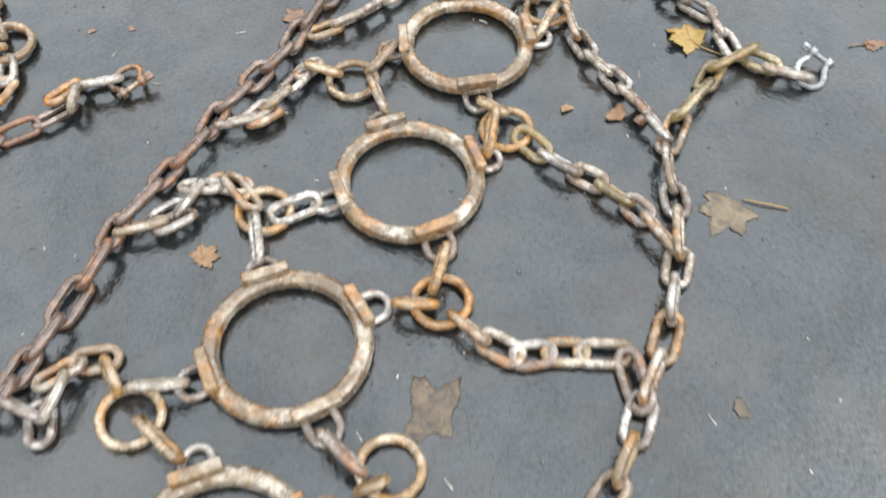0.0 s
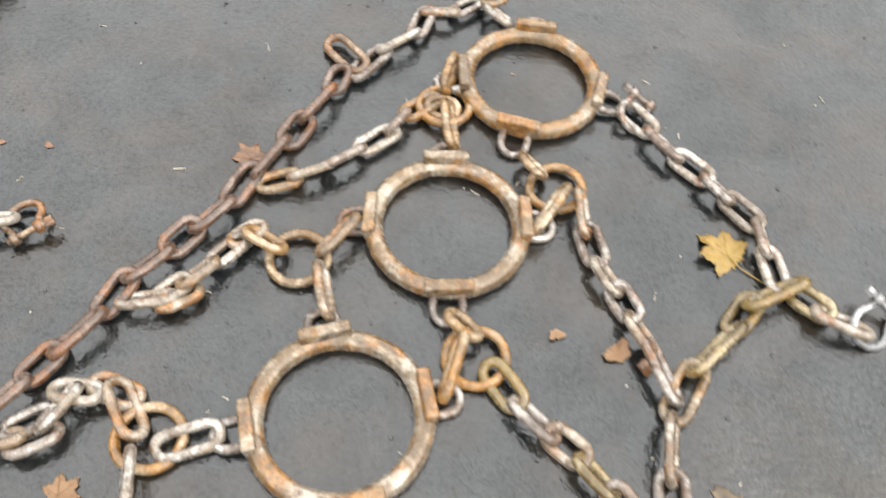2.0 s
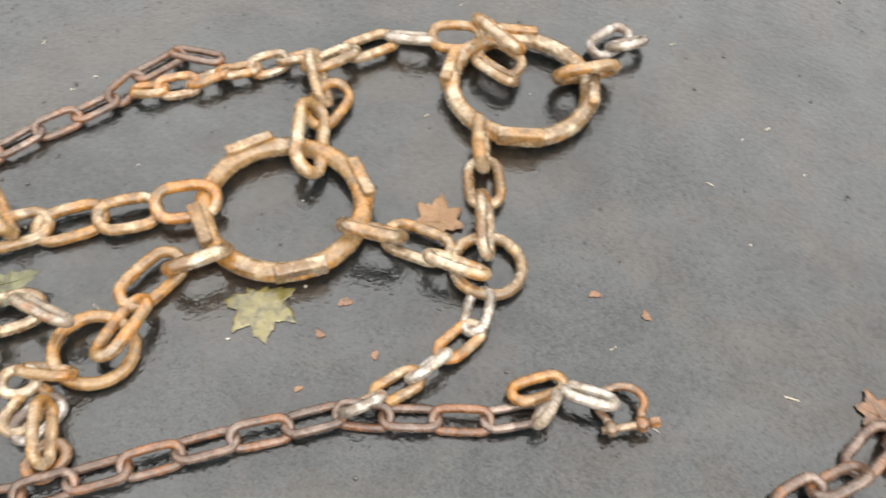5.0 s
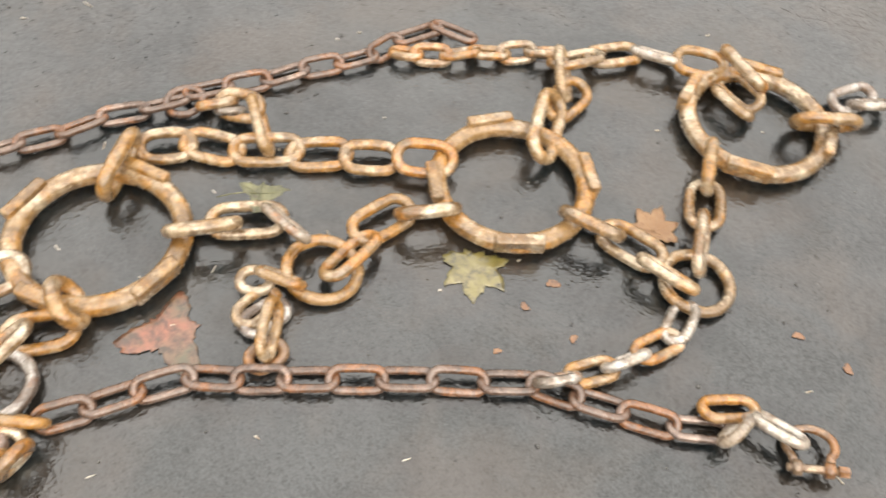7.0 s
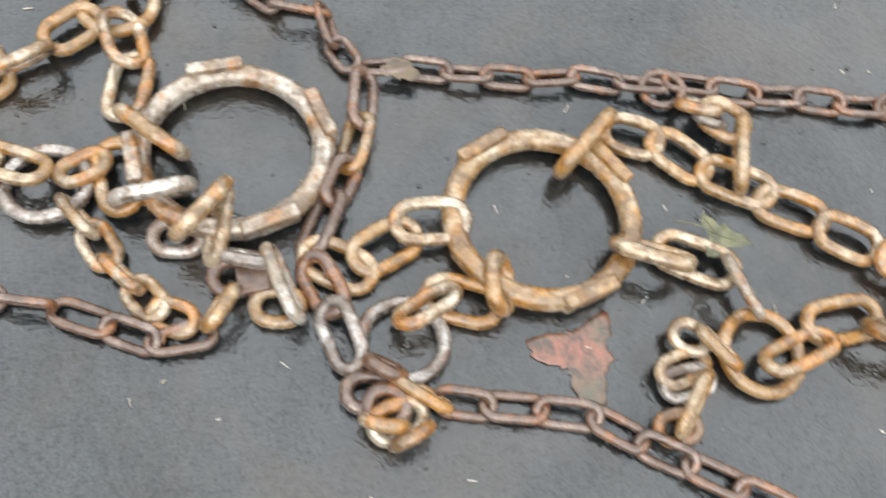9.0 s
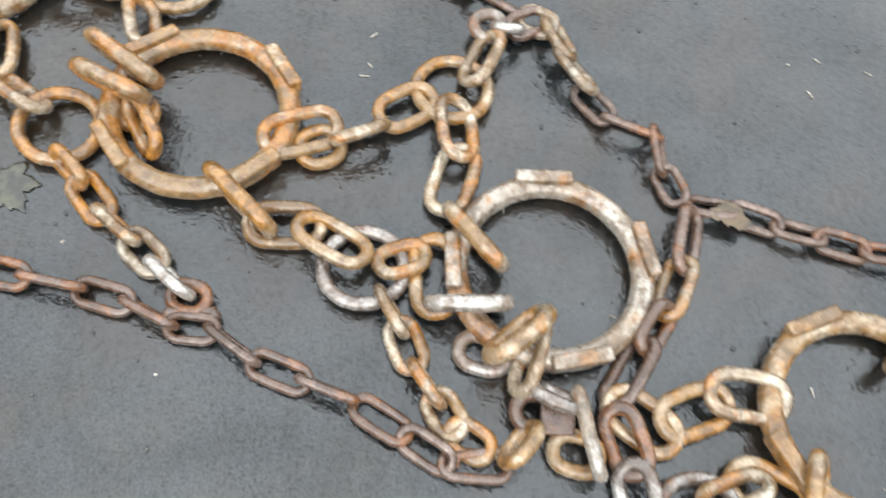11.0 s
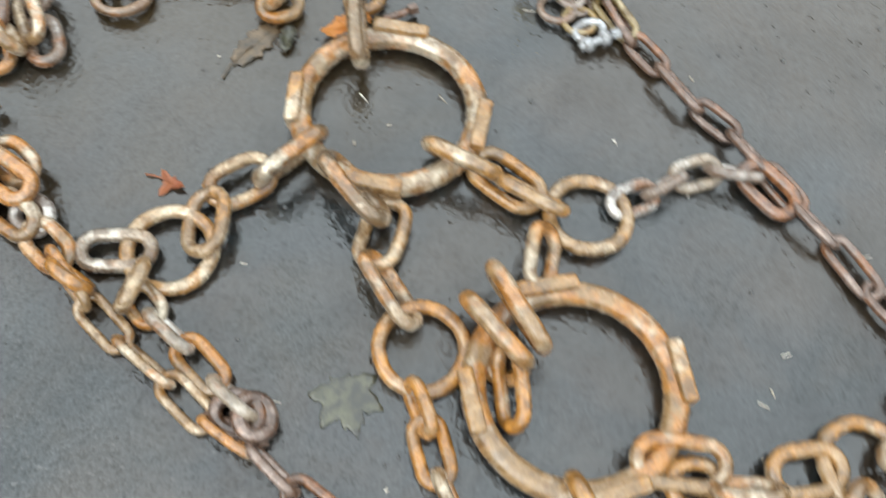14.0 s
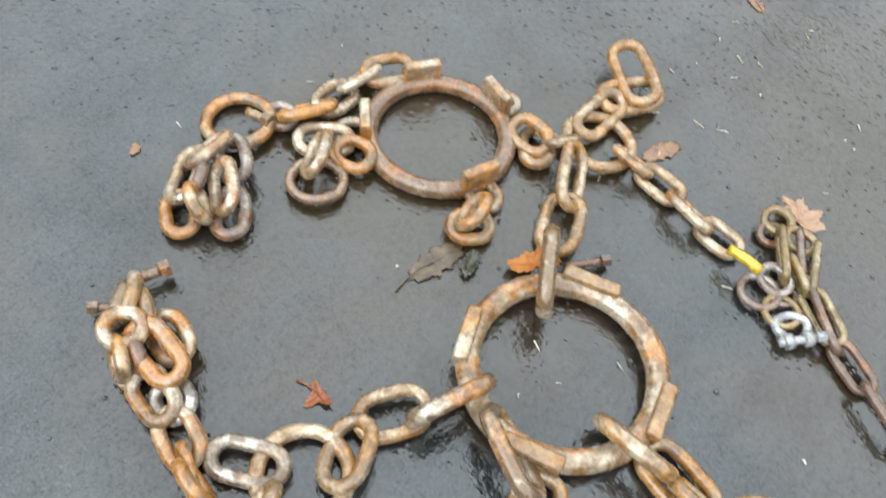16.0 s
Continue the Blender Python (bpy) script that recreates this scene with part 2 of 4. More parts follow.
LEAF = {
    "rust": leaf_material("rust_red_leaf", (0.23, 0.062, 0.020), (0.29, 0.092, 0.028), (0.11, 0.04, 0.02)),
    "gold": leaf_material("golden_leaf", (0.33, 0.20, 0.050), (0.40, 0.27, 0.085), (0.24, 0.10, 0.025)),
    "tan": leaf_material("tan_leaf", (0.25, 0.135, 0.065), (0.30, 0.18, 0.095), (0.15, 0.07, 0.03)),
    "orange": leaf_material("orange_leaf", (0.21, 0.088, 0.032), (0.27, 0.130, 0.055), (0.11, 0.045, 0.02), 0.2, 0.8, 45, 0.45),
    "vivid": leaf_material("bright_orange_leaf", (0.42, 0.13, 0.01), (0.46, 0.17, 0.02), (0.25, 0.08, 0.01)),
    "sodden": leaf_material("sodden_leaf", (0.115, 0.078, 0.042), (0.165, 0.112, 0.064), (0.06, 0.045, 0.03), 0.28, 0.6, 30, 0.65),
    "drab": leaf_material("drab_tan_leaf", (0.155, 0.108, 0.060), (0.220, 0.160, 0.092), (0.09, 0.062, 0.035), 0.30, 0.6, 30, 0.6),
    "red": leaf_material("reddish_leaf", (0.290, 0.108, 0.066), (0.120, 0.100, 0.060), (0.12, 0.085, 0.045), 0.18, 0.8, 11, 0.7),
    "green": leaf_material("yellow_green_leaf", (0.165, 0.138, 0.036), (0.235, 0.195, 0.075), (0.10, 0.085, 0.03), 0.18, 0.9, 30, 0.6),
    "olive": leaf_material("olive_leaf", (0.055, 0.053, 0.032), (0.092, 0.088, 0.052), (0.04, 0.04, 0.028), 0.16, 0.8, 40, 0.8),
    "sage": leaf_material("pale_green_leaf", (0.115, 0.115, 0.055), (0.19, 0.185, 0.095), (0.13, 0.10, 0.06), 0.25, 0.6, 40, 0.45),
    "pale": leaf_material("pale_pink_leaf", (0.40, 0.24, 0.15), (0.46, 0.30, 0.20), (0.28, 0.15, 0.08)),
}
WOOD = leaf_material("pale_wood_shaving", (0.50, 0.43, 0.32), (0.72, 0.67, 0.58), (0.34, 0.22, 0.12), 0.5)


# ---- mesh tools ----
def mesh_from(name, verts, faces, smooth=True):
    me = bpy.data.meshes.new(name)
    me.from_pydata(verts, [], faces)
    if smooth:
        me.polygons.foreach_set("use_smooth", [True] * len(me.polygons))
    me.update()
    return me


def tube(path, radius, sides=10, closed=True, wobble=0.0):
    """Sweeps a round bar along a path; open ends are capped."""
    n = len(path)
    verts, faces = [], []
    for i, p in enumerate(path):
        if closed:
            d = path[(i + 1) % n] - path[i - 1]
        else:
            d = path[min(i + 1, n - 1)] - path[max(i - 1, 0)]
        d.normalize()
        side = d.cross(Vector((0, 0, 1)))
        if side.length < 1e-4:
            side = Vector((1, 0, 0))
        side.normalize()
        up = side.cross(d)
        for k in range(sides):
            a = 2 * math.pi * k / sides
            out = side * math.cos(a) + up * math.sin(a)
            r = radius * (1 + wobble * noise.noise((p + out * radius) * 45))
            verts.append(p + out * r)
    for i in range(n if closed else n - 1):
        j = (i + 1) % n
        for k in range(sides):
            l = (k + 1) % sides
            faces.append((i * sides + k, j * sides + k, j * sides + l, i * sides + l))
    if not closed:
        faces.append(tuple(range(sides)))
        faces.append(tuple(reversed(range((n - 1) * sides, n * sides))))
    return verts, faces


def part(name, me, mat, parent, m, label=""):
    ob = new(name, me)
    if not me.materials:
        me.materials.append(mat)
    ob.parent = parent
    ob.matrix_local = m
    if label:
        tagged(ob, label)
    return ob


LINKS = {}
# bar thickness, outer width
CLASSES = {"s1": (0.0146, 0.044), "n": (0.0138, 0.043), "b": (0.0138, 0.046), "s2": (0.0108, 0.037), "m": (0.0160, 0.050), "h": (0.0198, 0.063), "e": (0.0160, 0.058), "k": (0.0180, 0.050)}


def link_mesh(length, width, wire, tone):
    """One forged link: a bar bent into a long loop, with a thicker weld on one side."""
    key = (round(length / 0.003), round(width, 4), tone)
    if key not in LINKS:
        half = max(length, width + 0.004) / 2 - wire / 2
        rad = width / 2 - wire / 2
        run = max(half - rad, 0.0)
        path = []
        for side in (0, 1):
            for k in range(11):
                a = -math.pi / 2 + math.pi * k / 10 + side * math.pi
                path.append(Vector((math.cos(a) * rad + (run if side == 0 else -run), math.sin(a) * rad, 0)))
            s = 1 if side == 0 else -1
            for f in (0.7, 0.35, 0.0, -0.35, -0.7):
                path.append(Vector((s * run * f, s * rad * (1.03 - 0.03 * f * f), 0)))
        verts, faces = tube(path, wire / 2, 12, True, 0.07)
        me = mesh_from("link", verts, faces)
        me.materials.append(STEEL[tone])
        LINKS[key] = me
    return LINKS[key]


def set_link(net, kind, a, b, z, roll, tone, tip=0.0):
    wire, width = CLASSES[kind]
    a, b = Vector((*a, 0)), Vector((*b, 0))
    d = b - a
    me = link_mesh(max(d.length, width + 0.006), width, wire, tone)
    c = (a + b) / 2
    m = pose(c.x, c.y, z, 0, 0, math.degrees(math.atan2(d.y, d.x))) @ pose(0, 0, 0, 0, tip, 0) @ pose(0, 0, 0, roll)
    return part("link", me, None, net, net.matrix_world.inverted() @ m)


def rest(kind, roll):
    wire, width = CLASSES[kind]
    return abs(math.sin(radians(roll))) * (width - wire) / 2 + wire / 2


def link(net, kind, a, b, roll, lift, tone):
    """A link whose ends lie at a and b, rolled about its length and propped up by lift millimetres."""
    z = rest(kind, roll) + lift * 0.001
    return set_link(net, kind, a, b, z, roll, tone, random.uniform(-3, 3))


def circle(radius, count, wave=0.0, seed=0.0):
    pts = []
    for k in range(count):
        a = 2 * math.pi * k / count
        r = radius * (1 + wave * noise.noise(Vector((math.cos(a), math.sin(a), seed))))
        pts.append(Vector((math.cos(a) * r, math.sin(a) * r, 0)))
    return pts


def bar_mesh(name, size, bevel):
    bm = bmesh.new()
    bmesh.ops.create_cube(bm, size=1)
    bmesh.ops.scale(bm, vec=size, verts=bm.verts)
    bmesh.ops.bevel(bm, geom=list(bm.edges), offset=bevel, segments=3, affect="EDGES", profile=0.6)
    for v in bm.verts:
        v.co += v.co.normalized() * 0.0010 * noise.noise(v.co * 40)
    me = bpy.data.meshes.new(name)
    bm.to_mesh(me)
    bm.free()
    me.polygons.foreach_set("use_smooth", [True] * len(me.polygons))
    return me


RING_R, RING_BAR = 0.1065, 0.0275
CLEAT = {t: bar_mesh("cleat", (0.0178, 0.069, 0.029), 0.0050) for t in ("r", "t", "c", "n", "p")}
for t, me in CLEAT.items():
    me.materials.append(STEEL[{"c": "c", "t": "r", "r": "r", "n": "t", "p": "p"}[t]])


def ring(net, x, y, cleats, looped, tone="r", radius=RING_R, plates=False):
    """A large forged ring with welded cleats; the near net's rings also carry loops."""
    bar = 0.0245 if plates else RING_BAR
    verts, faces = tube(circle(radius, 96, 0.010, x), bar / 2, 18, True, 0.035)
    me = mesh_from("ring", verts, faces)
    z = bar / 2 if looped or plates else bar / 2 + 0.005
    ob = part("ring", me, STEEL[tone], net, net.matrix_world.inverted() @ pose(x, y, z), "heavy round ring of rusted forged steel")
    for a in cleats:
        c, s = math.cos(radians(a)), math.sin(radians(a))
        k = radius + 0.004
        if plates:
            # worn lugs standing on edge
            part("cleat", CLEAT[tone], None, ob, pose(c * k, s * k, 0.021, 0, 0, a) @ pose(0, 0, 0, 0, random.uniform(-6, 6), random.uniform(-4, 4)) @ Matrix.Diagonal((0.80, 0.74, 1.12, 1.0)))
            k = radius + 0.018
            part("loop", link_mesh(0.058, 0.048, 0.0145, "c"), None, ob, pose(c * k, s * k, -0.003, 0, 4, a))
            continue
        part("cleat", CLEAT[tone], None, ob, pose(c * k, s * k, 0.0125 if looped else 0.0065, 0, 0, a) @ pose(0, 0, 0, 0, 8, random.uniform(-3, 3)))
        if looped:
            k = radius + 0.021
            loop = link_mesh(0.068, 0.052, 0.0125, "g")
            part("loop", loop, None, ob, pose(c * k, s * k, -0.004, 0, 8, a) @ pose(0, 0, 0, random.uniform(-12, 12)))
    return ob


def connector(net, x, y, tone, radius=None):
    big = net.name.startswith("tire_chain.") or net is net_far
    radius = radius or (0.046 if big else 0.040)
    bar = min(0.0165 if big else 0.0140, radius * 0.42)
    verts, faces = tube(circle(radius, 36, 0.04, x * 7), bar / 2, 10, True, 0.08)
    me = mesh_from("connector_ring", verts, faces)
    tilt = (random.uniform(-5, 5), random.uniform(-5, 5))
    return part("connector_ring", me, STEEL[tone], net, net.matrix_world.inverted() @ pose(x, y, bar / 2 + 0.004, *tilt, 0))


def shackle(net, a, b, width, tone, roll):
    """A bow shackle: the bow rounds a, the pin crosses at b."""
    a, b = Vector((*a, 0)), Vector((*b, 0))
    d = b - a
    size = d.length
    wire = 0.0105
    path = []
    for k in range(25):
        f = k / 24 * 2 - 1
        ang = f * 2.25
        path.append(Vector((size * 0.42 - math.cos(ang) * size * 0.42, math.sin(ang) * width * 0.52, 0)))
    s = path[-1].y
    path = [Vector((size, -s * 0.82, 0))] + path + [Vector((size, s * 0.82, 0))]
    verts, faces = tube(path, wire / 2, 10, False, 0.05)
    me = mesh_from("shackle", verts, faces)
    m = pose(a.x, a.y, 0.010, 0, 0, math.degrees(math.atan2(d.y, d.x))) @ pose(0, 0, 0, 0, -8, 0) @ pose(0, 0, 0, roll)
    ob = part("shackle", me, STEEL[tone], net, net.matrix_world.inverted() @ m, "small bow shackle of scuffed steel")
    half = s * 0.82 + 0.011
    verts, faces = tube([Vector((size, y, 0)) for y in (-half, -half / 3, half / 3, half)], 0.0052, 10, False)
    part("pin", mesh_from("pin", verts, faces), STEEL[tone], ob, Matrix())
    for y in (-s * 0.82, s * 0.82):
        verts, faces = tube([Vector((size, y - 0.005, 0)), Vector((size, y, 0)), Vector((size, y + 0.005, 0))], 0.0098, 12, False)
        part("eye", mesh_from("eye", verts, faces), STEEL[tone], ob, Matrix())
    verts, faces = tube([Vector((size, half - 0.001, 0)), Vector((size, half + 0.003, 0)), Vector((size, half + 0.010, 0))], 0.0072, 6, False)
    part("pin_head", mesh_from("pin_head", verts, faces, False), STEEL[tone], ob, Matrix())
    return ob


def bolt(net, a, b, thick, tone, lift):
    """A short bolt with a hexagonal head and a washer, lying on its side."""
    a, b = Vector((*a, 0)), Vector((*b, 0))
    d = b - a
    n = d.length
    verts, faces = tube([Vector((n * f, 0, 0)) for f in (0, 0.3, 0.7, 1)], thick / 2, 12, False, 0.06)
    m = pose(a.x, a.y, thick / 2 + lift * 0.001, 0, -4, math.degrees(math.atan2(d.y, d.x)))
    ob = part("bolt", mesh_from("bolt", verts, faces), STEEL[tone], net, net.matrix_world.inverted() @ m)
    verts, faces = tube([Vector((n + x, 0, 0)) for x in (-0.002, 0.003, 0.009)], thick * 0.78, 6, False)
    part("bolt_head", mesh_from("bolt_head", verts, faces, False), STEEL[tone], ob, Matrix())
    return ob


def crossbar(net, a, b, tone):
    """The straight bar of a coupling link, with ends splayed where they are hammered over."""
    a, b = Vector((*a, 0.011)), Vector((*b, 0.011))
    c, d = (a + b) / 2, b - a
    n, side = d.length, Vector((-d.y, d.x, 0)).normalized()
    path = [-d * 0.56 - side * 0.010, -d * 0.46, -d * 0.2, d * 0.0, d * 0.2, d * 0.46, d * 0.56 - side * 0.010]
    verts, faces = tube(path, min(0.0062, n * 0.12), 10, False, 0.15)
    return part("crossbar", mesh_from("crossbar", verts, faces), STEEL[tone], net, net.matrix_world.inverted() @ pose(c.x, c.y, c.z), "dark forged crossbar of a coupling link")


def lug(net, at, turn, tone):
    """A small square steel block threaded among the links."""
    me = bar_mesh("lug", (0.036, 0.034, 0.018), 0.003)
    return part("lug", me, STEEL[tone], net, net.matrix_world.inverted() @ pose(*at, 0.021, 10, -6, turn), "small square steel block, dark brown")


def paint_band(net, a, b, z, tone):
    """A thick smear of paint along one side of a link."""
    a, b = Vector((*a, z)), Vector((*b, z))
    path = [a.lerp(b, f) + Vector((0, 0, 0.002 * math.sin(f * math.pi))) for f in (0, 0.2, 0.4, 0.6, 0.8, 1)]
    c = (a + b) / 2
    verts, faces = tube([p - c for p in path], 0.0070, 10, False, 0.25)
    return part("paint_mark", mesh_from("paint_mark", verts, faces), STEEL[tone], net, net.matrix_world.inverted() @ pose(c.x, c.y, c.z), "bright yellow paint smear")


# ---- ground ----
bm = bmesh.new()
bmesh.ops.create_grid(bm, x_segments=8, y_segments=8, size=400)
me = bpy.data.meshes.new("ground")
bm.to_mesh(me)
bm.free()
me.materials.append(ASPHALT)
tagged(new("ground", me), "wet dark grey asphalt yard with fine grit", "asphalt", kind="structure")

# plain dark ring wall, unseen, added to block skylight near the horizon
verts, faces = [], []
for k in range(48):
    a = 2 * math.pi * k / 48
    for r, h in ((10.0, 0.0), (10.0, 3.2), (10.4, 3.2), (10.4, 0.0)):
        verts.append(Vector((math.cos(a) * r - 0.8, math.sin(a) * r + 0.3, h)))
for k in range(48):
    l = (k + 1) % 48
    for c in range(3):
        faces.append((k * 4 + c, l * 4 + c, l * 4 + c + 1, k * 4 + c + 1))
me = mesh_from("backdrop", verts, faces, False)
me.materials.append(leaf_material("dark_skylight_screen", (0.05, 0.055, 0.045), (0.08, 0.08, 0.07), (0.04, 0.04, 0.035), 0.8))
tagged(new("backdrop", me), "unseen dark ring wall added to block low skylight", "wall", kind="structure")

# ---- the two chain nets ----
net_near = new("tire_chain")
net_near.matrix_world = pose(-0.1, 0.9, 0)
tagged(net_near, "rusty ring-and-link tire chain laid out on wet asphalt", "tire chain", "tire chains")
net_far = new("tire_chain")
net_far.matrix_world = pose(-1.4, 0.2, 0)
tagged(net_far, "tan rusted tire chain with knotted ends on asphalt", "tire chain", "tire chains")
bpy.context.view_layer.update()

# large rings, with the angles of their cleats
ring(net_near, 0.025, 1.414, [-166, -92, -3, 96], True, "c")
ring(net_near, -0.045, 1.099, [-170, -77, 16, 104], True, "c")
ring(net_near, -0.112, 0.783, [-157, -63, 26, 116], True, "c")
ring(net_near, -0.247, 0.478, [-150, -58, 34, 116], True, "c")
ring(net_far, -1.008, 1.319, [-156, -57, 30, 127], False, "r")
ring(net_far, -1.130, 0.921, [-120, -36, 60, 157], False, "r")
ring(net_far, -1.365, 0.414, [-152, -59, 14, 120], False, "r")
ring(net_far, -1.506, 0.068, [-175, -88, 17, 105], False, "p")
ring(net_far, -1.677, -0.356, [-140, -54, 43, 126], False, "t")
ring(net_far, -1.888, -0.690, [-159, -64, 18, 103], False, "t")

# links of the near chain net
link(net_near, "b", (-0.321, 1.419), (-0.240, 1.357), 12, 4, "n")
link(net_near, "b", (-0.279, 1.368), (-0.280, 1.295), 15, 0, "d")
link(net_near, "b", (-0.275, 1.311), (-0.306, 1.221), 63, 0, "d")
link(net_near, "b", (-0.300, 1.254), (-0.319, 1.174), -12, 0, "d")
link(net_near, "b", (-0.311, 1.192), (-0.340, 1.099), 65, 0, "d")
link(net_near, "n", (-0.093, 1.588), (-0.138, 1.531), 15, 0, "g")
link(net_near, "n", (-0.118, 1.538), (-0.190, 1.521), 36, 0, "s")
link(net_near, "n", (-0.176, 1.541), (-0.184, 1.456), 20, 0, "g")
link(net_near, "n", (-0.176, 1.473), (-0.232, 1.402), 51, 0, "s")
link(net_near, "n", (-0.219, 1.431), (-0.262, 1.335), 15, 0, "g")
link(net_near, "n", (-0.050, 1.599), (-0.089, 1.562), 20, 8, "p")
link(net_near, "n", (-0.082, 1.562), (-0.027, 1.523), -38, 6, "s")
link(net_near, "n", (-0.109, 1.346), (-0.162, 1.281), 10, 1, "c")
link(net_near, "n", (-0.151, 1.294), (-0.172, 1.233), 69, 0, "g")
link(net_near, "n", (-0.159, 1.263), (-0.212, 1.194), 10, 1, "s")
link(net_near, "n", (-0.195, 1.207), (-0.251, 1.143), 57, 0, "g")
link(net_near, "n", (-0.232, 1.162), (-0.292, 1.114), 53, 0, "s")
link(net_near, "n", (-0.271, 1.135), (-0.335, 1.094), 10, 1, "c")
link(net_near, "n", (-0.133, 1.319), (-0.071, 1.316), 25, 0, "r")
link(net_near, "n", (-0.097, 1.326), (-0.066, 1.227), -61, 6, "r")
link(net_near, "n", (-0.102, 1.424), (-0.106, 1.339), -74, 6, "r")
link(net_near, "b", (-0.343, 1.140), (-0.363, 1.049), 10, 0, "d")
link(net_near, "b", (-0.351, 1.065), (-0.393, 0.990), 43, 0, "d")
link(net_near, "b", (-0.383, 1.020), (-0.417, 0.950), -15, 0, "d")
link(net_near, "b", (-0.401, 0.967), (-0.448, 0.892), 42, 0, "d")
link(net_near, "b", (-0.441, 0.923), (-0.460, 0.835), 10, 0, "d")
link(net_near, "b", (-0.449, 0.853), (-0.488, 0.766), 45, 0, "d")
link(net_near, "b", (-0.482, 0.796), (-0.511, 0.725), 10, 0, "d")
link(net_near, "b", (-0.496, 0.743), (-0.544, 0.650), 44, 0, "d")
link(net_near, "b", (-0.540, 0.680), (-0.551, 0.603), 12, 0, "d")
link(net_near, "b", (-0.541, 0.624), (-0.560, 0.532), 49, 0, "d")
link(net_near, "b", (-0.559, 0.563), (-0.581, 0.474), -10, 0, "d")
link(net_near, "b", (-0.569, 0.494), (-0.594, 0.418), 47, 0, "d")
link(net_near, "b", (-0.592, 0.447), (-0.609, 0.374), 10, 0, "d")
link(net_near, "b", (-0.598, 0.396), (-0.615, 0.325), 48, 0, "d")
link(net_near, "n", (-0.249, 0.991), (-0.321, 1.017), 41, 6, "r")
link(net_near, "n", (-0.295, 1.039), (-0.335, 0.986), 15, 0, "p")
link(net_near, "n", (-0.312, 1.014), (-0.350, 0.946), 20, 0, "s")
link(net_near, "n", (-0.335, 0.963), (-0.375, 0.902), 43, 0, "p")
link(net_near, "n", (-0.363, 0.930), (-0.399, 0.875), 15, 0, "s")
link(net_near, "n", (-0.364, 0.894), (-0.445, 0.863), 38, 0, "s")
link(net_near, "n", (-0.341, 0.917), (-0.392, 0.867), 25, 0, "p")
link(net_near, "n", (-0.334, 0.693), (-0.397, 0.764), 35, 6, "p")
link(net_near, "n", (-0.352, 0.744), (-0.431, 0.756), 10, 0, "p")
link(net_near, "n", (-0.396, 0.739), (-0.470, 0.731), 25, 5, "s")
link(net_near, "n", (-0.431, 0.747), (-0.457, 0.671), 49, 3, "s")
link(net_near, "n", (-0.447, 0.712), (-0.501, 0.660), 15, 0, "g")
link(net_near, "n", (-0.462, 0.670), (-0.544, 0.637), 43, 0, "p")
link(net_near, "n", (-0.428, 0.692), (-0.485, 0.641), 30, 0, "g")
link(net_near, "n", (-0.489, 0.430), (-0.447, 0.376), 74, 6, "r")
link(net_near, "n", (-0.540, 0.423), (-0.468, 0.443), 8, 0, "p")
link(net_near, "n", (-0.513, 0.433), (-0.572, 0.379), 25, 4, "p")
link(net_near, "n", (-0.532, 0.409), (-0.542, 0.330), 52, 4, "s")
link(net_near, "n", (-0.560, 0.372), (-0.536, 0.302), 0, 0, "g")
link(net_near, "n", (-0.612, 0.363), (-0.534, 0.335), -73, 4, "g")
link(net_near, "n", (-0.445, 0.391), (-0.361, 0.406), -56, 6, "s")
link(net_near, "n", (-0.419, 0.353), (-0.341, 0.295), -74, 6, "r")
link(net_near, "n", (-0.319, 0.686), (-0.241, 0.735), 10, 4, "s")
link(net_near, "n", (-0.338, 0.686), (-0.309, 0.593), 70, 6, "s")
link(net_near, "b", (0.330, 0.979), (0.295, 0.877), 8, 1, "c")
link(net_near, "b", (0.295, 0.892), (0.301, 0.791), -64, 0, "p")
link(net_near, "b", (0.303, 0.826), (0.310, 0.748), 6, 1, "g")
link(net_near, "b", (0.307, 0.765), (0.302, 0.666), -67, 0, "c")
link(net_near, "b", (0.310, 0.700), (0.294, 0.623), 8, 1, "p")
link(net_near, "b", (0.295, 0.641), (0.282, 0.554), -71, 0, "g")
link(net_near, "b", (0.291, 0.587), (0.265, 0.497), -8, 1, "c")
link(net_near, "b", (0.271, 0.516), (0.235, 0.429), -74, 0, "p")
link(net_near, "b", (0.246, 0.459), (0.224, 0.372), 10, 0, "g")
link(net_near, "b", (0.229, 0.392), (0.198, 0.315), -74, 0, "c")
link(net_near, "b", (0.213, 0.342), (0.173, 0.282), 8, 1, "p")
link(net_near, "s1", (0.047, 0.904), (0.111, 0.848), 25, 0, "y")
link(net_near, "s1", (0.089, 0.862), (0.161, 0.815), -44, 0, "g")
link(net_near, "s1", (0.138, 0.836), (0.204, 0.799), 10, 0, "p")
link(net_near, "s1", (0.180, 0.808), (0.242, 0.761), -45, 0, "y")
link(net_near, "s1", (0.223, 0.783), (0.270, 0.737), 20, 0, "g")
link(net_near, "s1", (0.251, 0.753), (0.308, 0.676), -49, 0, "p")
link(net_near, "s1", (-0.030, 0.551), (0.033, 0.501), -59, 0, "c")
link(net_near, "s1", (0.010, 0.521), (0.083, 0.485), 8, 1, "p")
link(net_near, "s1", (0.058, 0.488), (0.128, 0.505), 12, 0, "g")
link(net_near, "s1", (0.101, 0.502), (0.174, 0.508), 10, 0, "c")
link(net_near, "s1", (0.146, 0.505), (0.235, 0.510), 15, 0, "p")
link(net_near, "s1", (0.216, 0.519), (0.244, 0.420), 35, 0, "g")
link(net_near, "n", (0.132, 1.214), (0.153, 1.126), -61, 0, "p")
link(net_near, "n", (0.146, 1.162), (0.180, 1.086), 10, 1, "g")
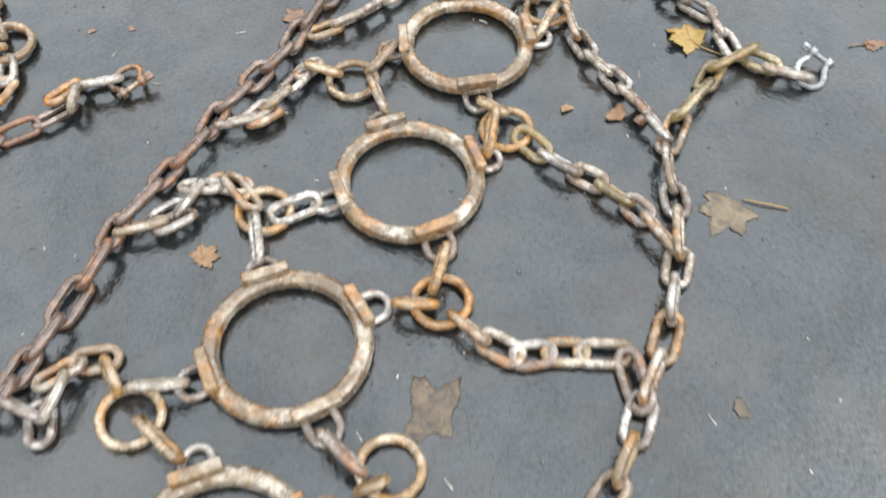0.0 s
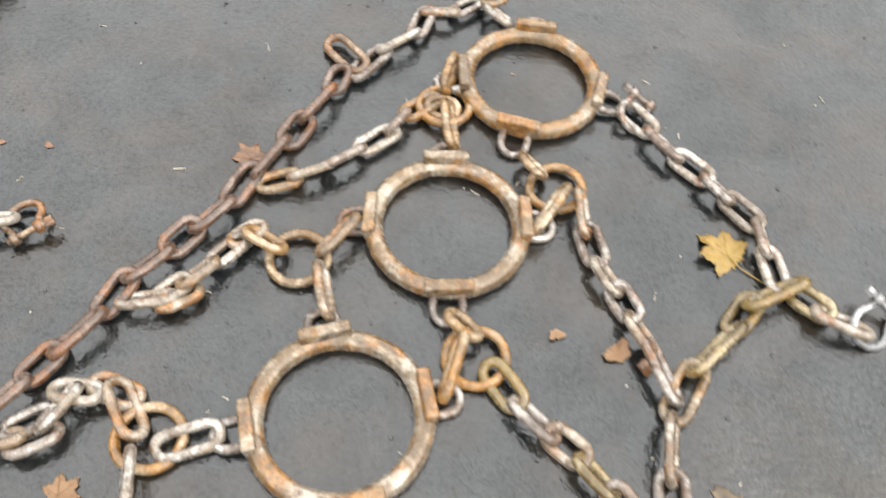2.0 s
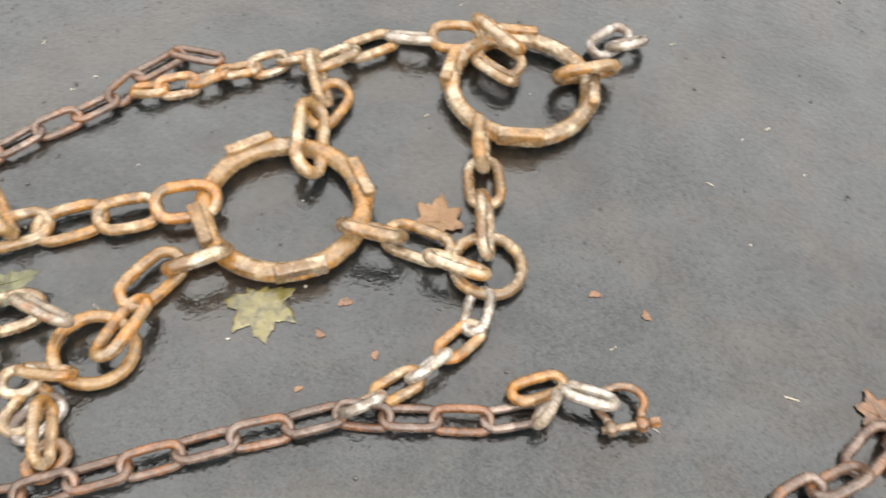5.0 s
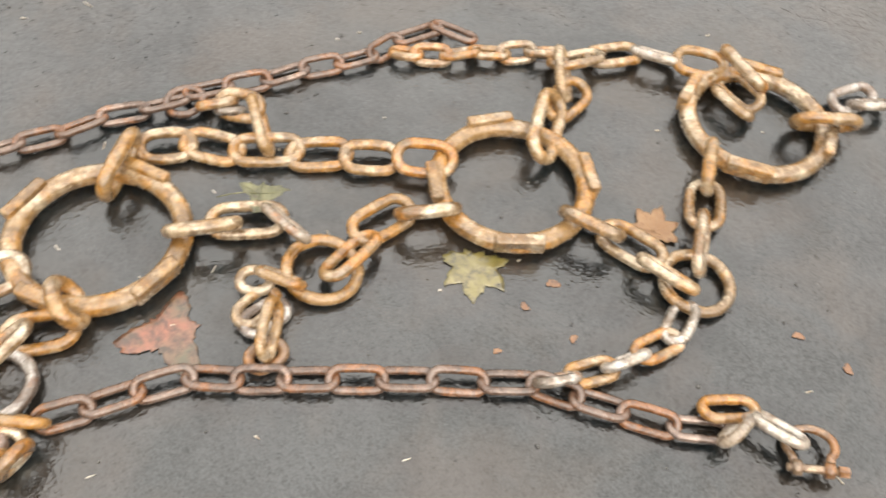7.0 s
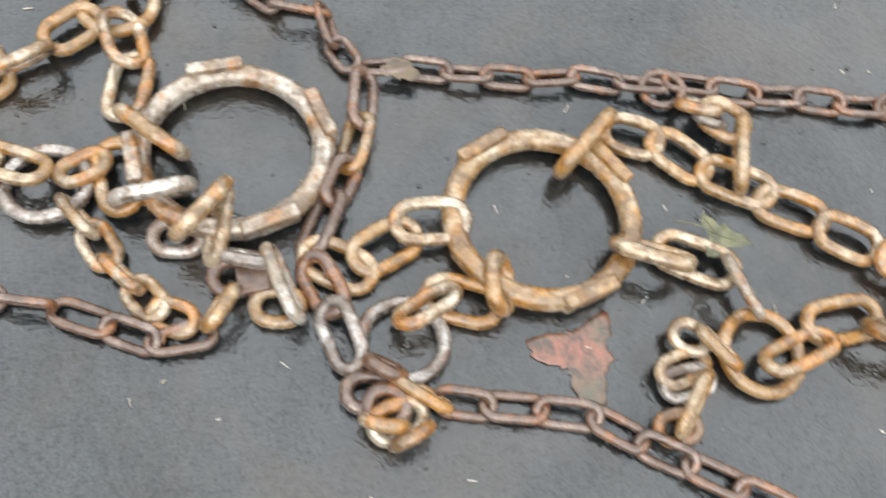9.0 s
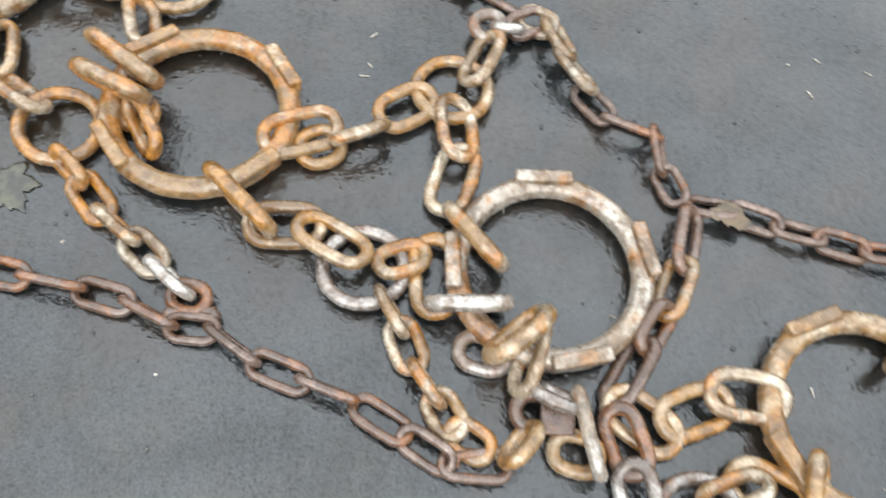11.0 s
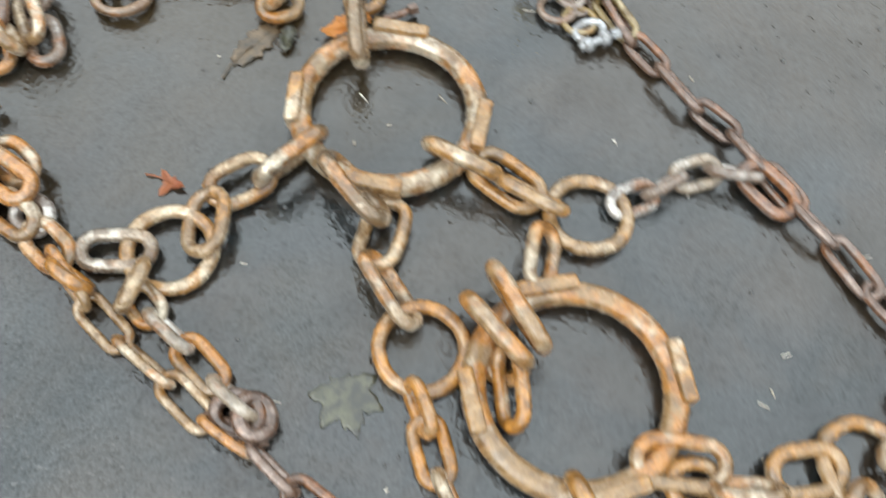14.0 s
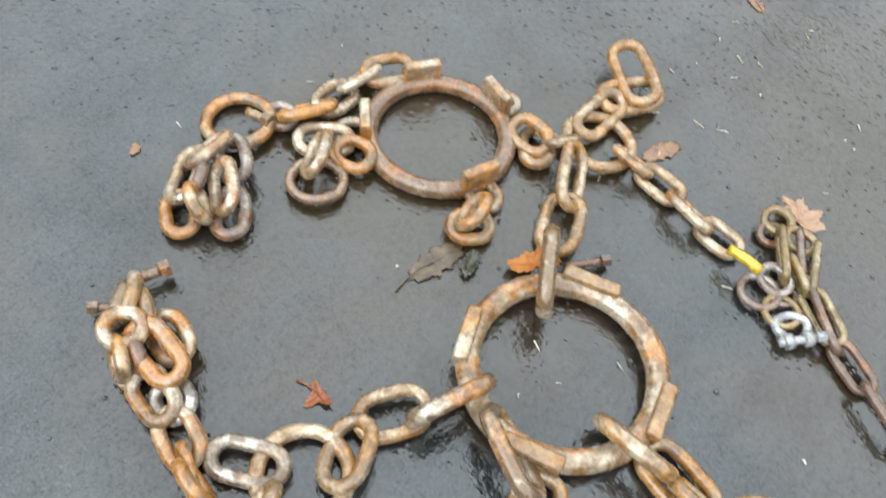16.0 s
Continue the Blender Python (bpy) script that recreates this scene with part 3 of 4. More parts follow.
link(net_near, "n", (0.166, 1.101), (0.213, 1.043), -43, 0, "p")
link(net_near, "n", (0.198, 1.071), (0.241, 1.011), 12, 0, "g")
link(net_near, "n", (0.223, 1.025), (0.266, 0.969), -44, 0, "p")
link(net_near, "n", (0.251, 0.990), (0.306, 0.902), -46, 0, "g")
link(net_near, "s1", (0.442, 1.124), (0.512, 1.088), 10, 4, "y")
link(net_near, "s1", (0.469, 1.139), (0.380, 1.066), 52, 4, "y")
link(net_near, "s1", (0.403, 1.104), (0.365, 1.026), 15, 0, "y")
link(net_near, "s1", (0.381, 1.044), (0.312, 0.946), 65, 0, "y")
link(net_near, "s1", (0.473, 1.094), (0.565, 1.074), -33, 0, "s")
link(net_near, "s1", (-0.113, 0.552), (-0.041, 0.554), -52, 8, "r")
link(net_near, "s1", (-0.042, 0.658), (-0.055, 0.568), 74, 8, "r")
link(net_near, "s1", (0.038, 0.924), (-0.016, 0.961), 40, 8, "r")
link(net_near, "s1", (0.014, 0.935), (0.008, 0.824), 74, 10, "r")
link(net_near, "s1", (0.113, 1.206), (0.077, 1.105), 65, 10, "r")
link(net_near, "s1", (-0.181, 0.355), (-0.109, 0.299), -71, 8, "g")
link(net_near, "s1", (-0.123, 0.276), (-0.081, 0.301), -64, 10, "r")
link(net_near, "n", (-0.201, 0.988), (-0.161, 0.901), -69, 8, "p")
link(net_near, "n", (-0.171, 1.077), (-0.207, 0.994), 51, 8, "p")
link(net_near, "n", (0.173, 1.409), (0.238, 1.356), 15, 0, "s")
link(net_near, "n", (0.218, 1.366), (0.282, 1.307), -42, 0, "g")
link(net_near, "n", (0.262, 1.330), (0.333, 1.285), 10, 1, "s")
link(net_near, "n", (0.311, 1.295), (0.364, 1.247), -41, 0, "g")
link(net_near, "n", (0.345, 1.270), (0.410, 1.217), 12, 0, "s")
link(net_near, "n", (0.394, 1.230), (0.417, 1.161), -53, 0, "g")
link(net_near, "n", (0.412, 1.192), (0.440, 1.108), -10, 1, "s")
link(net_near, "n", (0.034, 1.254), (0.081, 1.212), -45, 6, "r")
connector(net_near, 0.037, 0.906, "r")
connector(net_near, 0.098, 1.210, "r")
connector(net_near, -0.234, 0.994, "r")
connector(net_near, -0.101, 1.325, "r")
connector(net_near, -0.327, 0.703, "r")
connector(net_near, -0.042, 0.569, "o")
connector(net_near, -0.084, 0.319, "r")
connector(net_near, -0.432, 0.356, "r")

# links of the far chain net
link(net_far, "h", (-1.012, 1.215), (-0.952, 1.134), -75, 2, "r")
link(net_far, "e", (-0.976, 1.171), (-0.913, 1.095), 8, 0, "r")
link(net_far, "m", (-0.930, 1.109), (-0.863, 1.018), -67, 4, "t")
link(net_far, "e", (-1.178, 1.304), (-1.107, 1.365), 15, 16, "r")
link(net_far, "h", (-1.139, 1.383), (-1.033, 1.355), -44, 20, "t")
link(net_far, "m", (-1.112, 1.355), (-1.020, 1.345), 30, 4, "r")
link(net_far, "m", (-1.100, 1.324), (-1.012, 1.317), -35, 2, "t")
link(net_far, "h", (-0.975, 1.355), (-0.903, 1.442), -62, 4, "r")
link(net_far, "m", (-0.965, 1.459), (-0.943, 1.554), 15, 0, "g")
link(net_far, "m", (-0.948, 1.481), (-0.906, 1.546), -37, 0, "s")
link(net_far, "m", (-1.162, 1.318), (-1.239, 1.272), 31, 4, "s")
link(net_far, "e", (-1.225, 1.291), (-1.267, 1.195), 8, 2, "r")
link(net_far, "e", (-1.252, 1.224), (-1.283, 1.127), 25, 4, "r")
link(net_far, "n", (-1.293, 1.182), (-1.333, 1.119), 30, 0, "t")
link(net_far, "n", (-1.322, 1.144), (-1.355, 1.080), -20, 0, "t")
link(net_far, "n", (-1.341, 1.102), (-1.387, 1.044), 20, 0, "t")
link(net_far, "n", (-1.372, 1.064), (-1.399, 0.998), 30, 0, "t")
link(net_far, "n", (-1.389, 1.022), (-1.430, 0.961), -20, 0, "t")
link(net_far, "n", (-1.414, 0.981), (-1.456, 0.938), 20, 0, "t")
link(net_far, "s2", (-1.395, 1.075), (-1.473, 1.036), 15, 4, "d")
link(net_far, "s2", (-1.458, 1.053), (-1.469, 0.958), 8, 3, "d")
link(net_far, "s2", (-1.467, 0.977), (-1.459, 0.902), -30, 0, "d")
link(net_far, "s2", (-1.460, 0.924), (-1.477, 0.848), 8, 3, "d")
link(net_far, "s2", (-1.471, 0.867), (-1.495, 0.795), -30, 0, "d")
link(net_far, "s2", (-1.492, 0.816), (-1.507, 0.734), 8, 3, "d")
link(net_far, "s2", (-1.499, 0.753), (-1.526, 0.681), -30, 0, "d")
link(net_far, "s2", (-1.521, 0.701), (-1.545, 0.625), 8, 3, "d")
link(net_far, "m", (-1.491, 0.652), (-1.433, 0.703), 35, 10, "r")
link(net_far, "m", (-1.462, 0.701), (-1.354, 0.660), -74, 8, "r")
link(net_far, "e", (-1.480, 0.518), (-1.443, 0.598), 12, 2, "r")
link(net_far, "e", (-1.464, 0.579), (-1.390, 0.643), 5, 2, "r")
link(net_far, "e", (-1.406, 0.623), (-1.350, 0.718), 6, 4, "r")
link(net_far, "e", (-1.359, 0.684), (-1.305, 0.772), 8, 0, "r")
link(net_far, "e", (-1.309, 0.746), (-1.256, 0.821), 10, 4, "r")
link(net_far, "e", (-1.260, 0.803), (-1.198, 0.877), 25, 12, "t")
link(net_far, "h", (-1.133, 0.972), (-1.218, 1.083), 45, 8, "r")
link(net_far, "e", (-1.198, 1.050), (-1.219, 1.152), 20, 4, "r")
link(net_far, "m", (-1.289, 1.159), (-1.203, 1.089), -62, 10, "r")
link(net_far, "h", (-1.170, 0.741), (-1.126, 0.826), -53, 6, "t")
link(net_far, "e", (-1.182, 0.680), (-1.184, 0.787), 10, 2, "r")
link(net_far, "h", (-1.316, 0.479), (-1.270, 0.573), -52, 6, "r")
link(net_far, "e", (-1.315, 0.536), (-1.254, 0.631), 6, 4, "r")
link(net_far, "h", (-1.052, 0.934), (-0.958, 0.977), -50, 7, "r")
link(net_far, "e", (-1.007, 0.977), (-0.903, 1.004), 6, 2, "r")
link(net_far, "m", (-0.935, 0.974), (-0.843, 1.002), -43, 6, "r")
link(net_far, "n", (-0.846, 0.990), (-0.815, 0.918), 25, 0, "s")
link(net_far, "n", (-0.818, 0.946), (-0.830, 0.867), 10, 1, "t")
link(net_far, "n", (-0.823, 0.887), (-0.839, 0.817), 63, 0, "s")
link(net_far, "n", (-0.833, 0.847), (-0.861, 0.774), 15, 0, "r")
link(net_far, "n", (-0.848, 0.793), (-0.877, 0.736), 58, 0, "s")
link(net_far, "s2", (-0.687, 0.897), (-0.743, 0.833), 12, 2, "d")
link(net_far, "s2", (-0.727, 0.846), (-0.794, 0.799), -30, 0, "d")
link(net_far, "s2", (-0.779, 0.812), (-0.841, 0.765), 12, 2, "d")
link(net_far, "s2", (-0.823, 0.776), (-0.887, 0.737), -30, 0, "d")
link(net_far, "s2", (-0.872, 0.751), (-0.921, 0.685), 12, 2, "d")
link(net_far, "s2", (-0.908, 0.700), (-0.959, 0.636), -30, 0, "d")
link(net_far, "s2", (-0.948, 0.653), (-0.996, 0.587), 12, 2, "d")
link(net_far, "s2", (-0.983, 0.602), (-1.029, 0.539), -30, 0, "d")
link(net_far, "s2", (-1.018, 0.555), (-1.063, 0.493), 12, 2, "d")
link(net_far, "s2", (-1.050, 0.509), (-1.094, 0.448), -30, 0, "d")
link(net_far, "s2", (-1.083, 0.464), (-1.130, 0.405), 12, 2, "d")
link(net_far, "s2", (-1.120, 0.423), (-1.144, 0.347), -30, 0, "d")
link(net_far, "s2", (-1.139, 0.367), (-1.159, 0.292), 12, 2, "d")
link(net_far, "s2", (-1.151, 0.312), (-1.173, 0.243), -30, 0, "d")
connector(net_far, -1.531, 0.622, "d", 0.027)
link(net_far, "m", (-1.500, 0.624), (-1.476, 0.685), -43, 4, "t")
link(net_far, "n", (-1.485, 0.644), (-1.455, 0.685), -41, 2, "s")
link(net_far, "h", (-1.488, 0.532), (-1.410, 0.441), 80, 2, "r")
link(net_far, "e", (-1.379, 0.231), (-1.370, 0.330), 15, 12, "t")
link(net_far, "e", (-1.336, 0.179), (-1.375, 0.270), 15, 2, "r")
link(net_far, "e", (-1.368, 0.127), (-1.315, 0.209), 8, 2, "r")
link(net_far, "h", (-1.322, 0.348), (-1.244, 0.333), -60, 4, "r")
link(net_far, "e", (-1.298, 0.254), (-1.256, 0.343), 8, 2, "r")
link(net_far, "m", (-1.253, 0.217), (-1.289, 0.296), -40, 10, "t")
link(net_far, "m", (-1.358, 0.134), (-1.276, 0.162), 30, 4, "d")
link(net_far, "m", (-1.302, 0.150), (-1.210, 0.170), 30, 4, "g")
link(net_far, "m", (-1.198, 0.149), (-1.181, 0.211), 8, 4, "d")
link(net_far, "m", (-1.225, 0.177), (-1.192, 0.222), -66, 8, "d")
link(net_far, "m", (-1.161, 0.164), (-1.143, 0.215), -68, 6, "t")
link(net_far, "m", (-1.144, 0.170), (-1.162, 0.238), 30, 8, "t")
link(net_far, "m", (-1.125, 0.190), (-1.144, 0.239), -73, 4, "t")
link(net_far, "m", (-1.183, 0.177), (-1.153, 0.213), 20, 14, "d")
link(net_far, "n", (-1.208, 0.200), (-1.152, 0.261), -66, 6, "r")
link(net_far, "h", (-1.448, -0.073), (-1.456, 0.027), -68, 3, "s")
link(net_far, "h", (-1.381, -0.005), (-1.449, 0.065), -64, 20, "r")
link(net_far, "m", (-1.410, -0.038), (-1.397, 0.031), 8, 0, "g")
link(net_far, "m", (-1.447, 0.055), (-1.350, 0.033), 60, 10, "t")
link(net_far, "m", (-1.363, 0.043), (-1.343, 0.101), -59, 14, "g")
link(net_far, "m", (-1.371, 0.094), (-1.270, 0.119), -74, 8, "s")
link(net_far, "m", (-1.309, 0.065), (-1.295, 0.129), 10, 2, "r")
link(net_far, "m", (-1.331, 0.057), (-1.277, 0.018), 64, 4, "r")
link(net_far, "m", (-1.344, 0.034), (-1.339, 0.070), 15, 8, "d")
link(net_far, "s2", (-1.282, 0.033), (-1.283, -0.047), 10, 2, "d")
link(net_far, "s2", (-1.277, -0.027), (-1.313, -0.090), -30, 0, "d")
link(net_far, "s2", (-1.304, -0.073), (-1.342, -0.142), 10, 2, "d")
link(net_far, "n", (-1.470, -0.126), (-1.409, -0.087), -74, 0, "t")
link(net_far, "n", (-1.438, -0.103), (-1.373, -0.072), 10, 1, "t")
link(net_far, "n", (-1.389, -0.084), (-1.335, -0.042), -74, 0, "t")
link(net_far, "n", (-1.361, -0.059), (-1.306, -0.023), 10, 1, "t")
link(net_far, "n", (-1.324, -0.041), (-1.291, 0.013), 15, 0, "t")
link(net_far, "m", (-1.490, -0.133), (-1.517, -0.067), -14, 8, "t")
link(net_far, "e", (-1.540, -0.068), (-1.434, -0.057), 12, 6, "r")
link(net_far, "h", (-1.572, -0.057), (-1.492, 0.017), -71, 3, "t")
link(net_far, "e", (-1.667, -0.036), (-1.564, -0.060), 8, 2, "t")
link(net_far, "s2", (-1.612, 0.231), (-1.605, 0.301), -25, 0, "d")
link(net_far, "s2", (-1.610, 0.281), (-1.589, 0.354), 10, 2, "d")
link(net_far, "s2", (-1.593, 0.334), (-1.577, 0.404), -25, 0, "d")
link(net_far, "s2", (-1.581, 0.384), (-1.566, 0.458), 10, 2, "d")
link(net_far, "s2", (-1.568, 0.438), (-1.563, 0.519), -25, 0, "d")
link(net_far, "s2", (-1.568, 0.499), (-1.543, 0.576), 10, 2, "d")
link(net_far, "s2", (-1.548, 0.556), (-1.533, 0.634), -25, 0, "d")
link(net_far, "s1", (-1.607, 0.241), (-1.512, 0.221), -40, 0, "d")
link(net_far, "s1", (-1.541, 0.229), (-1.455, 0.195), 30, 0, "c")
link(net_far, "s1", (-1.479, 0.207), (-1.414, 0.168), -40, 0, "d")
link(net_far, "s1", (-1.439, 0.182), (-1.350, 0.131), 30, 0, "d")
link(net_far, "n", (-1.209, 0.523), (-1.172, 0.561), 8, 12, "t")
link(net_far, "n", (-1.204, 0.549), (-1.142, 0.588), -52, 8, "t")
link(net_far, "n", (-1.151, 0.490), (-1.167, 0.561), 10, 6, "r")
link(net_far, "n", (-1.141, 0.491), (-1.145, 0.563), 10, 2, "g")
link(net_far, "n", (-1.148, 0.548), (-1.083, 0.489), -70, 10, "r")
link(net_far, "n", (-1.097, 0.472), (-1.097, 0.530), 10, 0, "n")
link(net_far, "m", (-1.140, 0.611), (-1.167, 0.712), -30, 6, "t")
link(net_far, "n", (-1.276, 0.607), (-1.192, 0.624), -57, 20, "s")
link(net_far, "h", (-1.748, -0.495), (-1.683, -0.397), -76, 24, "t")
link(net_far, "h", (-1.705, -0.505), (-1.662, -0.405), -73, 20, "t")
link(net_far, "m", (-1.688, -0.443), (-1.602, -0.391), 60, 6, "o")
link(net_far, "m", (-1.654, -0.451), (-1.686, -0.412), 10, 0, "o")
link(net_far, "e", (-1.788, -0.629), (-1.692, -0.607), 10, 2, "r")
link(net_far, "m", (-1.709, -0.623), (-1.653, -0.530), -50, 2, "t")
link(net_far, "h", (-1.791, -0.721), (-1.742, -0.616), -55, 5, "t")
link(net_far, "s1", (-1.606, -0.514), (-1.559, -0.463), 74, 0, "o")
link(net_far, "s1", (-1.582, -0.486), (-1.522, -0.432), 10, 0, "o")
link(net_far, "s1", (-1.537, -0.449), (-1.493, -0.390), -74, 0, "t")
link(net_far, "s1", (-1.513, -0.415), (-1.466, -0.359), 10, 0, "c")
link(net_far, "s1", (-1.480, -0.379), (-1.435, -0.319), -74, 0, "s")
link(net_far, "n", (-1.444, -0.353), (-1.435, -0.300), 8, 4, "d")
link(net_far, "s2", (-1.472, -0.623), (-1.452, -0.550), -74, 0, "d")
link(net_far, "s2", (-1.459, -0.574), (-1.446, -0.497), 10, 2, "d")
link(net_far, "s2", (-1.448, -0.514), (-1.438, -0.433), -74, 0, "d")
link(net_far, "s2", (-1.442, -0.455), (-1.426, -0.381), 10, 2, "d")
link(net_far, "s2", (-1.431, -0.398), (-1.402, -0.330), -74, 0, "d")
link(net_far, "s2", (-1.407, -0.350), (-1.405, -0.286), 10, 2, "d")
link(net_far, "s2", (-1.409, -0.304), (-1.368, -0.237), -74, 0, "d")
link(net_far, "s2", (-1.377, -0.256), (-1.353, -0.182), 10, 2, "d")
link(net_far, "s2", (-1.359, -0.202), (-1.338, -0.130), -74, 0, "d")
link(net_far, "e", (-1.635, -0.282), (-1.673, -0.184), 18, 12, "t")
link(net_far, "e", (-1.629, -0.239), (-1.661, -0.180), 10, 0, "r")
link(net_far, "m", (-1.642, -0.200), (-1.677, -0.127), -60, 6, "t")
link(net_far, "e", (-1.685, -0.148), (-1.737, -0.074), 8, 4, "r")
link(net_far, "e", (-1.729, -0.055), (-1.632, -0.040), -28, 8, "t")
link(net_far, "m", (-1.745, -0.038), (-1.834, -0.005), -35, 6, "t")
link(net_far, "m", (-1.832, -0.039), (-1.857, 0.010), 10, 10, "g")
link(net_far, "n", (-1.841, -0.010), (-1.840, 0.029), -49, 8, "g")
link(net_far, "n", (-1.843, 0.007), (-1.875, 0.068), 15, 6, "d")
link(net_far, "n", (-1.875, 0.021), (-1.851, 0.079), 20, 4, "c")
link(net_far, "n", (-1.871, 0.060), (-1.800, 0.096), -40, 4, "c")
link(net_far, "n", (-1.820, 0.073), (-1.751, 0.125), -45, 4, "c")
link(net_far, "s2", (-1.772, 0.100), (-1.717, 0.148), 12, 2, "d")
link(net_far, "s2", (-1.725, 0.129), (-1.698, 0.213), -52, 0, "d")
link(net_far, "s2", (-1.716, 0.198), (-1.643, 0.207), -56, 0, "d")
link(net_far, "s2", (-1.665, 0.204), (-1.606, 0.229), 15, 1, "d")
link(net_far, "s2", (-1.873, 0.030), (-1.918, -0.052), 47, 0, "d")
link(net_far, "s2", (-1.911, -0.033), (-1.953, -0.109), 10, 2, "d")
link(net_far, "h", (-1.594, -0.333), (-1.514, -0.242), -82, 2, "r")
link(net_far, "e", (-1.533, -0.286), (-1.540, -0.187), 8, 2, "r")
link(net_far, "e", (-1.541, -0.226), (-1.496, -0.134), -22, 8, "r")
link(net_far, "s2", (-1.550, -0.922), (-1.513, -0.839), 74, 0, "t")
link(net_far, "s2", (-1.522, -0.862), (-1.498, -0.783), 10, 2, "r")
link(net_far, "s2", (-1.502, -0.800), (-1.485, -0.716), -74, 0, "t")
link(net_far, "s2", (-1.491, -0.739), (-1.469, -0.661), 10, 2, "r")
link(net_far, "s2", (-1.473, -0.679), (-1.464, -0.606), -74, 0, "t")
link(net_far, "n", (-1.557, -0.825), (-1.535, -0.769), 15, 0, "t")
link(net_far, "n", (-1.541, -0.790), (-1.523, -0.719), -74, 0, "s")
link(net_far, "n", (-1.532, -0.748), (-1.506, -0.671), 10, 1, "t")
link(net_far, "n", (-1.511, -0.692), (-1.496, -0.624), -74, 0, "s")
link(net_far, "m", (-1.488, -0.677), (-1.498, -0.617), 10, 4, "d")
link(net_far, "n", (-1.893, -0.407), (-1.949, -0.362), 20, 0, "g")
link(net_far, "n", (-1.923, -0.377), (-1.980, -0.341), -65, 0, "g")
link(net_far, "n", (-1.967, -0.356), (-2.018, -0.304), 15, 0, "s")
link(net_far, "n", (-2.000, -0.326), (-2.024, -0.255), -48, 0, "g")
link(net_far, "m", (-2.029, -0.287), (-1.994, -0.205), 15, 4, "d")
link(net_far, "s2", (-2.206, -0.549), (-2.133, -0.464), -48, 0, "d")
link(net_far, "s2", (-2.150, -0.481), (-2.115, -0.413), 10, 2, "d")
link(net_far, "s2", (-2.121, -0.431), (-2.078, -0.351), -44, 0, "d")
link(net_far, "s2", (-2.090, -0.370), (-2.068, -0.297), 10, 2, "d")
link(net_far, "s2", (-2.072, -0.317), (-2.033, -0.248), -44, 0, "d")
link(net_far, "s2", (-2.048, -0.265), (-2.004, -0.197), 10, 2, "d")
link(net_far, "s2", (-2.010, -0.216), (-1.978, -0.147), -43, 0, "d")
link(net_far, "s2", (-1.991, -0.163), (-1.938, -0.089), 10, 2, "d")
link(net_far, "h", (-1.860, -0.632), (-1.860, -0.528), -62, 4, "r")
link(net_far, "e", (-1.883, -0.579), (-1.859, -0.473), 8, 2, "r")
link(net_far, "m", (-1.861, -0.537), (-1.855, -0.442), -54, 8, "r")
link(net_far, "m", (-1.834, -0.460), (-1.752, -0.435), -40, 8, "t")
link(net_far, "m", (-1.521, -0.806), (-1.589, -0.818), -62, 8, "r")
link(net_far, "m", (-1.806, -1.203), (-1.729, -1.148), 28, 8, "t")
link(net_far, "m", (-1.769, -1.178), (-1.844, -1.184), -47, 14, "t")
link(net_far, "m", (-1.840, -1.189), (-1.803, -1.123), 25, 10, "g")
link(net_far, "m", (-1.806, -1.158), (-1.757, -1.091), 50, 14, "t")
link(net_far, "m", (-1.798, -1.134), (-1.745, -1.074), 8, 2, "g")
link(net_far, "m", (-1.750, -1.172), (-1.709, -1.114), 8, 2, "t")
link(net_far, "m", (-1.760, -1.155), (-1.733, -1.101), -65, 8, "t")
link(net_far, "m", (-1.790, -1.176), (-1.754, -1.147), 65, 2, "d")
link(net_far, "k", (-1.598, -1.051), (-1.587, -0.960), 15, 24, "t")
link(net_far, "k", (-1.570, -1.061), (-1.600, -1.034), 12, 32, "t")
link(net_far, "m", (-1.624, -1.051), (-1.608, -0.982), 22, 8, "t")
link(net_far, "m", (-1.575, -1.057), (-1.551, -1.006), 74, 2, "o")
link(net_far, "m", (-1.583, -1.045), (-1.571, -1.006), 74, 0, "d")
link(net_far, "k", (-1.630, -1.087), (-1.594, -1.062), 70, 12, "t")
link(net_far, "m", (-1.569, -1.015), (-1.558, -0.939), 25, 6, "t")
link(net_far, "m", (-1.577, -0.984), (-1.571, -0.938), 20, 2, "g")
link(net_far, "m", (-1.621, -1.071), (-1.612, -1.050), 74, 2, "t")
link(net_far, "h", (-1.715, -0.768), (-1.819, -0.735), -72, 3, "t")
link(net_far, "e", (-1.681, -0.812), (-1.759, -0.767), 10, 4, "o")
link(net_far, "e", (-1.695, -0.810), (-1.616, -0.773), 25, 6, "r")
link(net_far, "m", (-1.561, -0.898), (-1.605, -0.819), 8, 4, "p")
link(net_far, "h", (-2.007, -0.804), (-1.906, -0.740), -81, 18, "r")
link(net_far, "e", (-2.093, -0.833), (-2.001, -0.790), 10, 2, "r")
link(net_far, "m", (-2.156, -0.870), (-2.059, -0.816), -45, 8, "r")
link(net_far, "n", (-2.199, -0.839), (-2.193, -0.769), -40, 0, "t")
link(net_far, "n", (-2.201, -0.797), (-2.190, -0.718), 10, 1, "r")
link(net_far, "n", (-2.189, -0.743), (-2.170, -0.665), -42, 0, "t")
link(net_far, "n", (-2.180, -0.692), (-2.175, -0.620), 10, 1, "t")
link(net_far, "m", (-2.179, -0.883), (-2.286, -0.883), 12, 6, "r")
link(net_far, "e", (-2.251, -0.903), (-2.334, -0.844), 10, 6, "r")
link(net_far, "e", (-2.357, -0.940), (-2.283, -0.841), 15, 18, "r")
link(net_far, "n", (-2.120, -0.901), (-2.169, -0.874), -46, 10, "r")
